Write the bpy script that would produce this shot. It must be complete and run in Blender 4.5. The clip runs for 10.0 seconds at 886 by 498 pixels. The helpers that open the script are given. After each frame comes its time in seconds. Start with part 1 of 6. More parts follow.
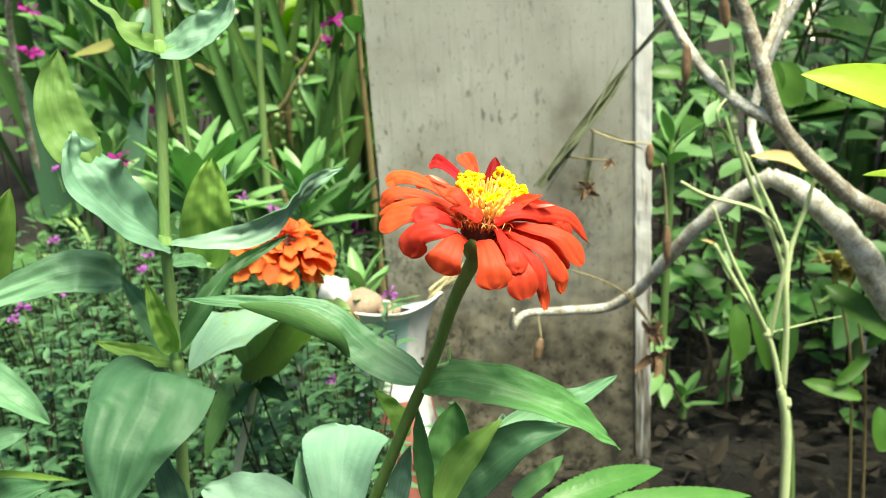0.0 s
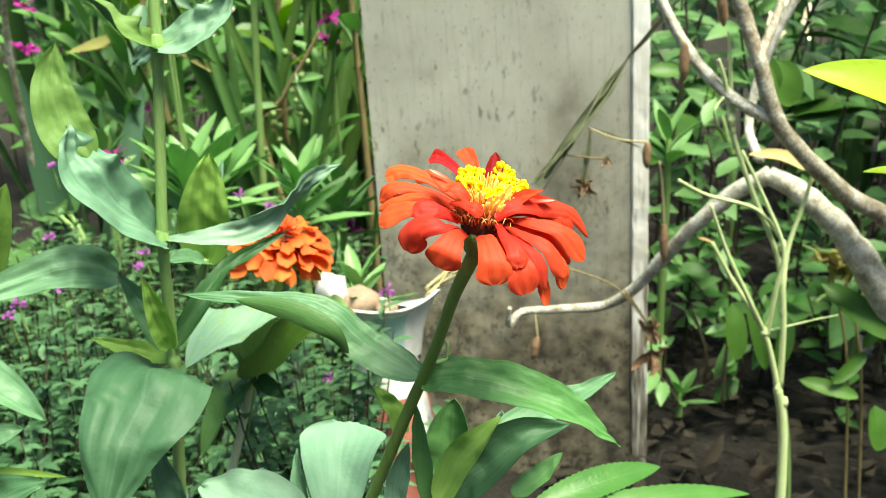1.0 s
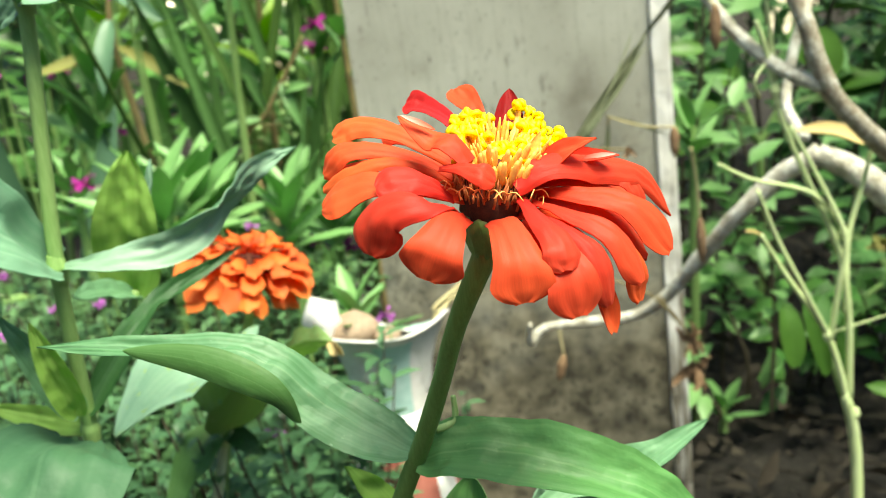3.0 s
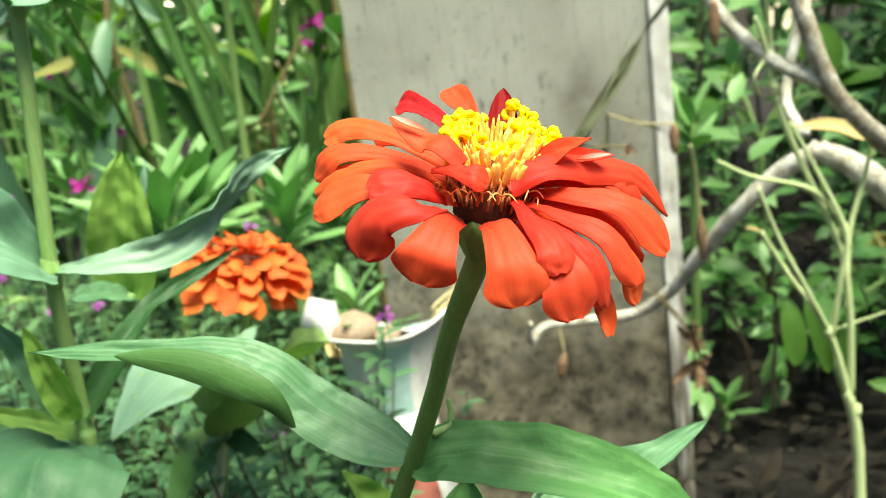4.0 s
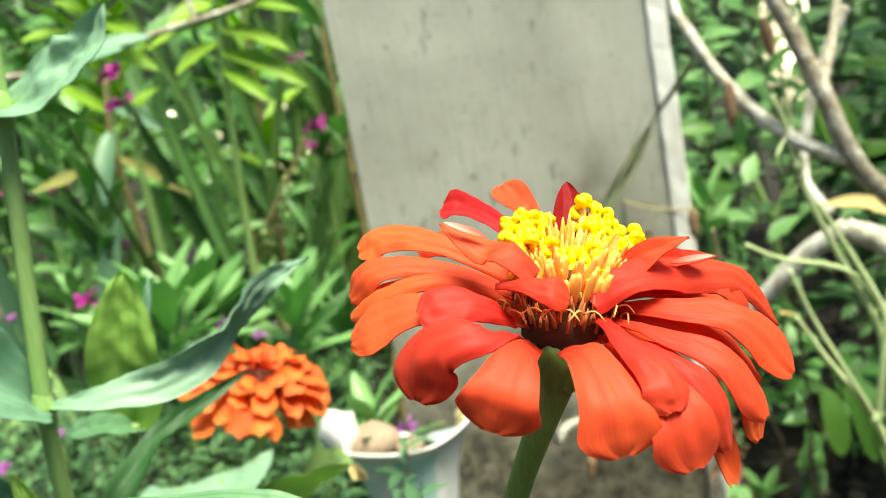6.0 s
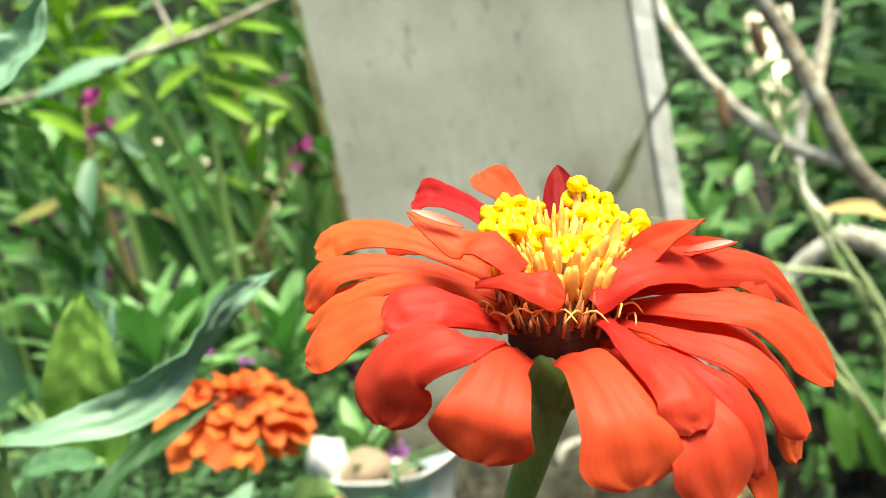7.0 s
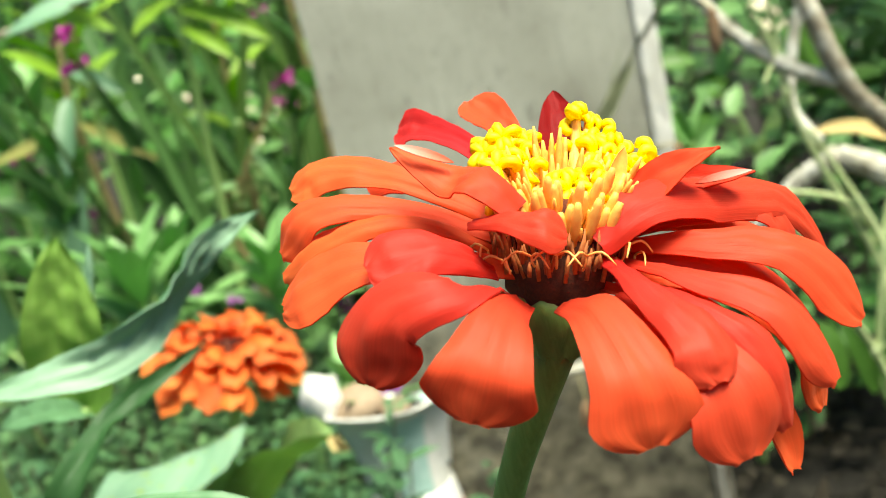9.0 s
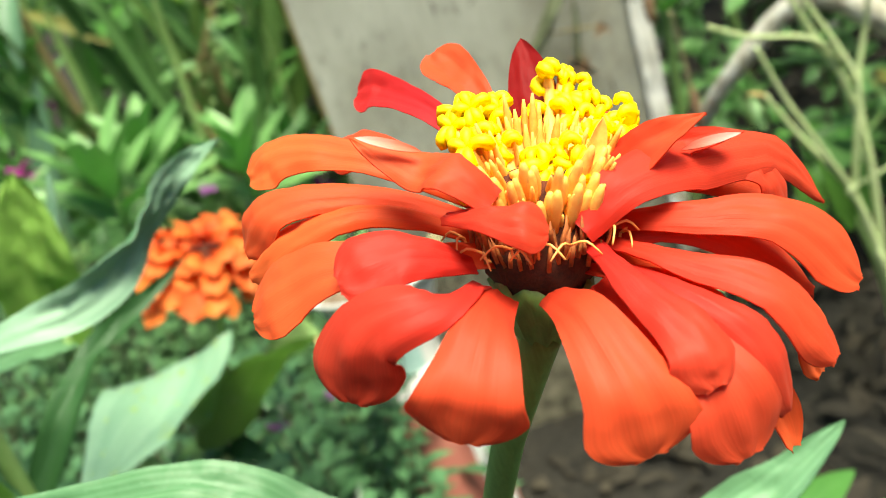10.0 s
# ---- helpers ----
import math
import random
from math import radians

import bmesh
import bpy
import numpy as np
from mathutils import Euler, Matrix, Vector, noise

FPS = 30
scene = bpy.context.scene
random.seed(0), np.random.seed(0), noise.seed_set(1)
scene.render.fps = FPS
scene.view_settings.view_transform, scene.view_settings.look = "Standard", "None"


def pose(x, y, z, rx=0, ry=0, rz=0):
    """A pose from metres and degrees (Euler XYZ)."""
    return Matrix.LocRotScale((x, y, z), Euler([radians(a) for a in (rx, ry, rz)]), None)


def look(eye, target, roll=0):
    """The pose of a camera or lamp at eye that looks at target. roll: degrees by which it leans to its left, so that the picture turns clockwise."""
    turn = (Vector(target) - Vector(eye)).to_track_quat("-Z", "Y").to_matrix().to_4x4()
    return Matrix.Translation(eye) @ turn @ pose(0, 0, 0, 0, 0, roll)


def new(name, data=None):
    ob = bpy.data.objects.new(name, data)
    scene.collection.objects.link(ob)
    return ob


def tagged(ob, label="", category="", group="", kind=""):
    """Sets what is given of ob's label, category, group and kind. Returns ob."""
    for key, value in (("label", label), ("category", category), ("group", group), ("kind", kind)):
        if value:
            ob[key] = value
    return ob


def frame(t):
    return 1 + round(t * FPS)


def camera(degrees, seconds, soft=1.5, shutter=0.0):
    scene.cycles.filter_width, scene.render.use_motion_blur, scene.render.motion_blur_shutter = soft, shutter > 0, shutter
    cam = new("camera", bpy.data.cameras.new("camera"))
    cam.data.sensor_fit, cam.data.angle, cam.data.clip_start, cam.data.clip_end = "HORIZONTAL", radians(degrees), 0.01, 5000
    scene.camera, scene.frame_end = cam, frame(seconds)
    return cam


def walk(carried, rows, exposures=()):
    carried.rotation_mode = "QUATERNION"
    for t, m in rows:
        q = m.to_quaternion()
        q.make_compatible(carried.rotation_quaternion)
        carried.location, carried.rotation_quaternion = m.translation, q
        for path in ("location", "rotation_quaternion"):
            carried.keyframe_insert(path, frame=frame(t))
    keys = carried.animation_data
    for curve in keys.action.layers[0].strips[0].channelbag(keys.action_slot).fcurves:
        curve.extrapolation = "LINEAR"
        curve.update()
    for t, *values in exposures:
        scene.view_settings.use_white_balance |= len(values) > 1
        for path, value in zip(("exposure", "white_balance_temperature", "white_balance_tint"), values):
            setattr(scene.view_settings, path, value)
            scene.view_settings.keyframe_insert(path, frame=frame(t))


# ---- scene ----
cam = camera(50.0, 10.0, soft=0.5)
PATH = [
    (0, -0.00817, -0.28899, 0.70000, 70.989, 1.891, -0.651),
    (0.5, -0.00779, -0.28762, 0.69801, 71.151, 1.622, -0.973),
    (1, -0.00961, -0.28769, 0.69833, 70.916, 1.668, -0.858),
    (1.5, -0.01127, -0.27110, 0.69319, 72.355, 2.446, -0.702),
    (2, -0.01224, -0.20976, 0.66778, 70.472, 4.647, -2.153),
    (2.5, -0.00800, -0.18145, 0.65832, 72.552, 5.260, -1.565),
    (2.7, -0.00651, -0.17616, 0.65477, 72.080, 5.266, -1.404),
    (4, -0.00352, -0.17026, 0.65449, 71.832, 5.770, -1.416),
    (4.5, -0.00436, -0.16900, 0.65498, 72.470, 5.855, -1.263),
    (5, -0.00860, -0.16296, 0.65837, 75.317, 6.607, -0.893),
    (5.5, -0.01236, -0.15225, 0.65582, 76.522, 7.599, -1.211),
    (7, -0.00982, -0.11524, 0.64213, 78.659, 9.881, -2.546),
    (7.5, -0.00831, -0.11452, 0.63894, 78.468, 10.337, -2.568),
    (8, -0.01259, -0.10642, 0.63732, 77.880, 10.313, -2.880),
    (8.5, -0.01306, -0.10361, 0.63667, 77.163, 10.314, -3.107),
    (9, -0.00953, -0.10380, 0.64073, 74.295, 11.301, -3.619),
    (9.5, -0.00633, -0.09871, 0.64774, 70.219, 13.150, -4.950),
    (10, -0.00553, -0.09251, 0.65253, 64.788, 15.087, -6.597),
]
walk(cam, [(t, pose(*p)) for t, *p in PATH], [(0, 1.33, 7500, -2), (5.5, 1.33, 7500, -2), (7, 1.27, 7500, -2), (10, 1.25, 7500, -2)])

cam.data.dof.use_dof, cam.data.dof.aperture_fstop = True, 30.0


# ---------------------------------------------------------------- light
world = bpy.data.worlds.new("sky")
scene.world = world
world.use_nodes = True
wn = world.node_tree.nodes
sky = wn.new("ShaderNodeTexSky")
sky.sky_type, sky.sun_disc = "NISHITA", False
sky.sun_elevation, sky.sun_rotation = radians(69), radians(138)
wn["Background"].inputs["Strength"].default_value = 0.073
world.node_tree.links.new(sky.outputs["Color"], wn["Background"].inputs["Color"])

sun = new("sun", bpy.data.lights.new("sun", "SUN"))
sun.data.energy, sun.data.angle, sun.data.color = 4.2, radians(32), (1.0, 0.97, 0.92)
sun.matrix_world = look((1.0, -1.1, 4.0), (0, 0, 0))


# ---------------------------------------------------------------- materials
def mat(name, rough=0.6):
    m = bpy.data.materials.new(name)
    m.use_nodes = True
    b = m.node_tree.nodes["Principled BSDF"]
    b.inputs["Roughness"].default_value = rough
    return m, m.node_tree.nodes, m.node_tree.links, b


def ramp(nodes, stops):
    r = nodes.new("ShaderNodeValToRGB")
    e = r.color_ramp.elements
    while len(e) < len(stops):
        e.new(0.5)
    for k, (p, c) in enumerate(stops):
        e[k].position, e[k].color = p, (*c, 1)
    return r


def noise_node(nodes, links, scale, detail=4, coord="Object", stretch=None):
    tc = nodes.new("ShaderNodeTexCoord")
    n = nodes.new("ShaderNodeTexNoise")
    n.inputs["Scale"].default_value, n.inputs["Detail"].default_value = scale, detail
    if stretch:
        mp = nodes.new("ShaderNodeMapping")
        mp.inputs["Scale"].default_value = stretch
        links.new(tc.outputs[coord], mp.inputs["Vector"])
        links.new(mp.outputs["Vector"], n.inputs["Vector"])
    else:
        links.new(tc.outputs[coord], n.inputs["Vector"])
    return n


def math_node(nodes, links, op, a, b=None, c=None):
    n = nodes.new("ShaderNodeMath")
    n.operation = op
    for k, v in enumerate((a, b, c)):
        if v is None:
            continue
        if isinstance(v, (int, float)):
            n.inputs[k].default_value = v
        else:
            links.new(v, n.inputs[k])
    return n.outputs[0]


def mix_col(nodes, links, fac, a, b, mode="MIX"):
    n = nodes.new("ShaderNodeMix")
    n.data_type, n.blend_type = "RGBA", mode
    for sock, v in ((n.inputs["Factor"], fac), (n.inputs["A"], a), (n.inputs["B"], b)):
        if isinstance(v, tuple):
            sock.default_value = (*v, 1)
        elif isinstance(v, (int, float)):
            sock.default_value = v
        else:
            links.new(v, sock)
    return n.outputs["Result"]


def bump(nodes, links, b, height, strength=0.4, distance=0.001):
    n = nodes.new("ShaderNodeBump")
    n.inputs["Strength"].default_value, n.inputs["Distance"].default_value = strength, distance
    links.new(height, n.inputs["Height"])
    links.new(n.outputs["Normal"], b.inputs["Normal"])


def thin(nodes, links, b, colour, amount):
    """Lets light through a leaf or petal."""
    t = nodes.new("ShaderNodeBsdfTranslucent")
    mx = nodes.new("ShaderNodeMixShader")
    mx.inputs[0].default_value = amount
    links.new(colour, t.inputs["Color"])
    links.new(b.outputs[0], mx.inputs[1])
    links.new(t.outputs[0], mx.inputs[2])
    links.new(mx.outputs[0], nodes["Material Output"].inputs["Surface"])


def leaf_mat(name, dark, light, vein, rough=0.5, through_=0.25, veins=7.0, patch=60.0, long_veins=False):
    """A leaf along u with its midrib at v = 0.5 and slanting side veins."""
    m, n, l, b = mat(name, rough)
    uv = n.new("ShaderNodeUVMap")
    sep = n.new("ShaderNodeSeparateXYZ")
    l.new(uv.outputs["UV"], sep.inputs[0])
    u, v = sep.outputs["X"], sep.outputs["Y"]
    off = math_node(n, l, "ABSOLUTE", math_node(n, l, "SUBTRACT", v, 0.5))
    rib = math_node(n, l, "LESS_THAN", off, 0.016)
    slant = math_node(n, l, "SUBTRACT", u, math_node(n, l, "MULTIPLY", off, 0.55))
    wave = math_node(n, l, "SINE", math_node(n, l, "MULTIPLY", slant, veins * 6.283))
    side = math_node(n, l, "POWER", math_node(n, l, "MULTIPLY_ADD", wave, 0.5, 0.5), 14.0)
    if long_veins:
        wob = noise_node(n, l, 90, 2)
        o2 = math_node(n, l, "MULTIPLY_ADD", wob.outputs["Fac"], 0.02, math_node(n, l, "SUBTRACT", off, 0.010))
        side = math_node(n, l, "POWER", math_node(n, l, "MULTIPLY_ADD", math_node(n, l, "COSINE", math_node(n, l, "MULTIPLY", o2, 44.0)), 0.5, 0.5), 10.0)
    lines = math_node(n, l, "MAXIMUM", math_node(n, l, "MULTIPLY", side, 0.3), math_node(n, l, "MULTIPLY", rib, 0.8))
    info = n.new("ShaderNodeObjectInfo")
    geo = n.new("ShaderNodeNewGeometry")
    rnd = math_node(n, l, "FRACT", math_node(n, l, "ADD", info.outputs["Random"], geo.outputs["Random Per Island"]))
    ns = noise_node(n, l, patch, 5)
    fine = noise_node(n, l, patch * 9, 3)
    f = math_node(n, l, "ADD", math_node(n, l, "MULTIPLY_ADD", rnd, 0.45, 0.12), math_node(n, l, "MULTIPLY", ns.outputs["Fac"], 0.12 if long_veins else 0.36))
    # Slanting tone streaks: shading of leaf folds put into the colour.
    if long_veins:
        streaks = n.new("ShaderNodeTexNoise")
        streaks.inputs["Scale"].default_value, streaks.inputs["Detail"].default_value = 1.0, 3
        flow = n.new("ShaderNodeCombineXYZ")
        l.new(math_node(n, l, "MULTIPLY", u, 1.6), flow.inputs[0])
        l.new(math_node(n, l, "MULTIPLY_ADD", off, 11.0, math_node(n, l, "MULTIPLY", u, -2.0)), flow.inputs[1])
        l.new(math_node(n, l, "MULTIPLY_ADD", rnd, 40.0, math_node(n, l, "MULTIPLY", math_node(n, l, "GREATER_THAN", v, 0.5), 7.3)), flow.inputs[2])
        l.new(flow.outputs[0], streaks.inputs["Vector"])
        f = math_node(n, l, "ADD", f, math_node(n, l, "MULTIPLY_ADD", streaks.outputs["Fac"], 0.75, -0.26))
    col = ramp(n, [(0.15, dark), (0.85, light)])
    l.new(f, col.inputs["Fac"])
    c = mix_col(n, l, math_node(n, l, "MULTIPLY", lines, 0.24), col.outputs["Color"], vein)
    spots = ramp(n, [(0.70, (0, 0, 0)), (0.78, (1, 1, 1))])
    l.new(ns.outputs["Fac"], spots.inputs["Fac"])
    c = mix_col(n, l, math_node(n, l, "MULTIPLY", spots.outputs["Color"], 0.12), c, (0.20, 0.19, 0.06))
    l.new(c, b.inputs["Base Color"])
    b.inputs["Specular IOR Level"].default_value = 0.45
    quilt = noise_node(n, l, patch * 4.5, 2)
    h = math_node(n, l, "ADD", math_node(n, l, "MULTIPLY", fine.outputs["Fac"], 0.25), math_node(n, l, "MULTIPLY", lines, -0.12))
    h = math_node(n, l, "MULTIPLY_ADD", quilt.outputs["Fac"], 1.5, h)
    bump(n, l, b, h, 0.32, 0.0006)
    l.new(math_node(n, l, "MULTIPLY_ADD", quilt.outputs["Fac"], 0.22, rough - 0.06), b.inputs["Roughness"])
    thin(n, l, b, c, through_)
    return m


def petal_mat(name, base, mid, tip, rough=0.55, streak=0.35):
    """A petal along u, streaked along its length."""
    m, n, l, b = mat(name, rough)
    uv = n.new("ShaderNodeUVMap")
    sep = n.new("ShaderNodeSeparateXYZ")
    l.new(uv.outputs["UV"], sep.inputs[0])
    col = ramp(n, [(0.0, base), (0.35, mid), (1.0, tip)])
    ns = noise_node(n, l, 130, 4)
    l.new(math_node(n, l, "MULTIPLY_ADD", ns.outputs["Fac"], 0.35, math_node(n, l, "SUBTRACT", sep.outputs["X"], 0.17)), col.inputs["Fac"])
    st = n.new("ShaderNodeTexNoise")
    st.inputs["Scale"].default_value, st.inputs["Detail"].default_value = 1.0, 3
    mp = n.new("ShaderNodeMapping")
    mp.inputs["Scale"].default_value = (1.6, 46.0, 1.0)
    l.new(uv.outputs["UV"], mp.inputs["Vector"])
    l.new(mp.outputs["Vector"], st.inputs["Vector"])
    sr = ramp(n, [(0.35, (0.55, 0.5, 0.5)), (0.65, (1, 1, 1))])
    l.new(st.outputs["Fac"], sr.inputs["Fac"])
    c = mix_col(n, l, streak, col.outputs["Color"], sr.outputs["Color"], "MULTIPLY")
    info = n.new("ShaderNodeObjectInfo")
    hs = n.new("ShaderNodeHueSaturation")
    l.new(math_node(n, l, "MULTIPLY_ADD", info.outputs["Random"], 0.016, 0.493), hs.inputs["Hue"])
    l.new(math_node(n, l, "MULTIPLY_ADD", info.outputs["Random"], 0.22, 0.88), hs.inputs["Value"])
    l.new(c, hs.inputs["Color"])
    l.new(hs.outputs["Color"], b.inputs["Base Color"])
    wide = noise_node(n, l, 260, 2)
    bump(n, l, b, math_node(n, l, "MULTIPLY_ADD", wide.outputs["Fac"], 1.6, st.outputs["Fac"]), 0.22, 0.0004)
    b.inputs["Specular IOR Level"].default_value = 0.25
    b.inputs["Sheen Weight"].default_value, b.inputs["Sheen Roughness"].default_value, b.inputs["Sheen Tint"].default_value = 0.10, 0.45, (1.0, 0.55, 0.40, 1)
    thin(n, l, b, hs.outputs["Color"], 0.46)
    return m


def rough_mat(name, stops, scale, rough=0.85, bump_s=0.5, dist=0.003, stretch=None, coord="Object"):
    m, n, l, b = mat(name, rough)
    big, small = noise_node(n, l, scale, 6, coord, stretch), noise_node(n, l, scale * 7, 6, coord, stretch)
    f = math_node(n, l, "MULTIPLY_ADD", small.outputs["Fac"], 0.45, math_node(n, l, "MULTIPLY", big.outputs["Fac"], 0.55))
    r = ramp(n, stops)
    l.new(f, r.inputs["Fac"])
    l.new(r.outputs["Color"], b.inputs["Base Color"])
    bump(n, l, b, f, bump_s, dist)
    return m


def concrete_mat():
    """Old painted concrete: pale, streaked down, flaked dark, stained brown and darker towards its foot."""
    m, n, l, b = mat("weathered_concrete", 0.8)
    cloud = noise_node(n, l, 9, 6)
    col = ramp(n, [(0.30, (0.20, 0.19, 0.15)), (0.43, (0.37, 0.372, 0.312)), (0.66, (0.49, 0.50, 0.43))])
    l.new(cloud.outputs["Fac"], col.inputs["Fac"])
    chips = noise_node(n, l, 75, 9, "Object", (1.5, 1, 0.6))
    chip = ramp(n, [(0.61, (0, 0, 0)), (0.68, (1, 1, 1))])
    l.new(chips.outputs["Fac"], chip.inputs["Fac"])
    zone = noise_node(n, l, 7, 3)
    zr = ramp(n, [(0.45, (0, 0, 0)), (0.62, (1, 1, 1))])
    l.new(zone.outputs["Fac"], zr.inputs["Fac"])
    c = mix_col(n, l, math_node(n, l, "MULTIPLY", math_node(n, l, "MULTIPLY", chip.outputs["Color"], zr.outputs["Color"]), 0.8), col.outputs["Color"], (0.10, 0.09, 0.075))
    specks = noise_node(n, l, 320, 3, "Object", (1.0, 1, 0.45))
    sk = ramp(n, [(0.62, (0, 0, 0)), (0.72, (1, 1, 1))])
    l.new(specks.outputs["Fac"], sk.inputs["Fac"])
    c = mix_col(n, l, math_node(n, l, "MULTIPLY", sk.outputs["Color"], 0.55), c, (0.15, 0.14, 0.11))
    lines = noise_node(n, l, 210, 5, "Object", (1.0, 1, 0.05))
    ln = ramp(n, [(0.56, (0, 0, 0)), (0.68, (1, 1, 1))])
    l.new(lines.outputs["Fac"], ln.inputs["Fac"])
    c = mix_col(n, l, math_node(n, l, "MULTIPLY", ln.outputs["Color"], 0.22), c, (0.22, 0.21, 0.17))
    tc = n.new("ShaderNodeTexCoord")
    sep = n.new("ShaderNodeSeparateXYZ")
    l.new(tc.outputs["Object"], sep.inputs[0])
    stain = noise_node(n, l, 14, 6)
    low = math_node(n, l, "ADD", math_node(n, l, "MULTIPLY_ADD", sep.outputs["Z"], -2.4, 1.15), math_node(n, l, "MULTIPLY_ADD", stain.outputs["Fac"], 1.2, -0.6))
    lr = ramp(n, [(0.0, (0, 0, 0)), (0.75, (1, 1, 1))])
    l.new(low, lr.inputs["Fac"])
    foot_brown = noise_node(n, l, 42, 12)
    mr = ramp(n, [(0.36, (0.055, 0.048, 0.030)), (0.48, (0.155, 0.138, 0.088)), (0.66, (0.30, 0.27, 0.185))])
    l.new(foot_brown.outputs["Fac"], mr.inputs["Fac"])
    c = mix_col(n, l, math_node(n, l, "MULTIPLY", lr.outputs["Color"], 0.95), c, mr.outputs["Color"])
    mould = noise_node(n, l, 130, 8, "Object", (1.2, 1, 1))
    patch = noise_node(n, l, 16, 3)
    mo = ramp(n, [(0.625, (0, 0, 0)), (0.68, (1, 1, 1))])
    l.new(math_node(n, l, "MULTIPLY_ADD", patch.outputs["Fac"], 0.45, math_node(n, l, "MULTIPLY_ADD", mould.outputs["Fac"], 0.75, -0.04)), mo.inputs["Fac"])
    c = mix_col(n, l, math_node(n, l, "MULTIPLY", math_node(n, l, "MULTIPLY", mo.outputs["Color"], lr.outputs["Color"]), 0.7), c, (0.035, 0.032, 0.022))
    l.new(c, b.inputs["Base Color"])
    bump(n, l, b, math_node(n, l, "SUBTRACT", chips.outputs["Fac"], math_node(n, l, "MULTIPLY", chip.outputs["Color"], 0.4)), 0.25, 0.0015)
    return m


def strip_mat():
    """White paint on a timber strip, worn through in long flakes, more of it low down where rain splashes."""
    m, n, l, b = mat("worn_white_paint", 0.75)
    flakes = noise_node(n, l, 70, 6, "Object", (2.2, 2.2, 0.16))
    tc = n.new("ShaderNodeTexCoord")
    sep = n.new("ShaderNodeSeparateXYZ")
    l.new(tc.outputs["Object"], sep.inputs[0])
    f = math_node(n, l, "ADD", flakes.outputs["Fac"], math_node(n, l, "MULTIPLY_ADD", sep.outputs["Z"], -0.60, 0.16))
    worn = ramp(n, [(0.50, (0, 0, 0)), (0.60, (1, 1, 1))])
    l.new(f, worn.inputs["Fac"])
    paint = ramp(n, [(0.35, (0.66, 0.65, 0.58)), (0.6, (0.86, 0.86, 0.82))])
    grime = noise_node(n, l, 26, 5)
    l.new(grime.outputs["Fac"], paint.inputs["Fac"])
    wood = ramp(n, [(0.35, (0.13, 0.11, 0.075)), (0.5, (0.30, 0.27, 0.20)), (0.65, (0.52, 0.50, 0.43))])
    streaks = noise_node(n, l, 150, 5, "Object", (2.2, 2.2, 0.2))
    l.new(streaks.outputs["Fac"], wood.inputs["Fac"])
    l.new(mix_col(n, l, worn.outputs["Color"], paint.outputs["Color"], wood.outputs["Color"]), b.inputs["Base Color"])
    bump(n, l, b, math_node(n, l, "SUBTRACT", streaks.outputs["Fac"], math_node(n, l, "MULTIPLY", worn.outputs["Color"], 0.6)), 0.6, 0.0015)
    return m


ZLEAF = leaf_mat("zinnia_leaf", (0.045, 0.17, 0.050), (0.23, 0.45, 0.25), (0.28, 0.47, 0.24), 0.46, long_veins=True)
ZPALE = leaf_mat("zinnia_leaf_pale", (0.17, 0.38, 0.23), (0.40, 0.62, 0.43), (0.46, 0.66, 0.48), 0.45, 0.35, long_veins=True)
ZMID = leaf_mat("zinnia_leaf_matt", (0.040, 0.125, 0.056), (0.080, 0.195, 0.092), (0.15, 0.29, 0.155), 0.55, long_veins=True)
ZSOFT = leaf_mat("zinnia_leaf_dull", (0.17, 0.37, 0.23), (0.33, 0.54, 0.37), (0.36, 0.56, 0.4), 0.55, long_veins=True)
ZDARK = leaf_mat("zinnia_leaf_dark", (0.022, 0.085, 0.024), (0.06, 0.17, 0.045), (0.10, 0.24, 0.08), 0.5, long_veins=True)
ZYOUNG = leaf_mat("zinnia_leaf_young", (0.26, 0.48, 0.09), (0.43, 0.67, 0.18), (0.44, 0.66, 0.2), 0.5, 0.50, long_veins=True)
LANCE = leaf_mat("lance_leaf", (0.12, 0.33, 0.085), (0.35, 0.62, 0.24), (0.38, 0.62, 0.26), 0.34, 0.4)
LANCEY = leaf_mat("lance_leaf_yellowish", (0.20, 0.42, 0.03), (0.44, 0.68, 0.08), (0.5, 0.7, 0.2), 0.4, 0.5)
LANCE2 = leaf_mat("lance_leaf_deep", (0.045, 0.18, 0.035), (0.19, 0.44, 0.10), (0.24, 0.46, 0.15), 0.34, 0.35)
# Deep green for rear plants, with shade among the leaves mixed in.
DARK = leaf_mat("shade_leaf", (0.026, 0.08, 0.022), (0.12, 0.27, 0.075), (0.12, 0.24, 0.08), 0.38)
ROUND = leaf_mat("round_leaf", (0.035, 0.125, 0.018), (0.17, 0.38, 0.06), (0.22, 0.42, 0.12), 0.38, 0.35)
YELL = leaf_mat("bright_leaf", (0.36, 0.56, 0.03), (0.50, 0.70, 0.06), (0.56, 0.74, 0.14), 0.45, 0.4)
OLIVE = leaf_mat("olive_strap_leaf", (0.034, 0.088, 0.016), (0.11, 0.22, 0.045), (0.15, 0.26, 0.07), 0.45, 0.3, 1.0, 20)
BLUEGREEN = leaf_mat("blue_green_leaf", (0.07, 0.17, 0.09), (0.13, 0.26, 0.15), (0.16, 0.3, 0.18), 0.4, 0.2, 1.0, 20)
ZFRESH = leaf_mat("zinnia_leaf_fresh", (0.085, 0.26, 0.07), (0.18, 0.42, 0.14), (0.30, 0.52, 0.22), 0.44, long_veins=True)
ZBACK = leaf_mat("zinnia_leaf_back", (0.15, 0.31, 0.06), (0.27, 0.46, 0.13), (0.34, 0.52, 0.2), 0.55, 0.45, long_veins=True)
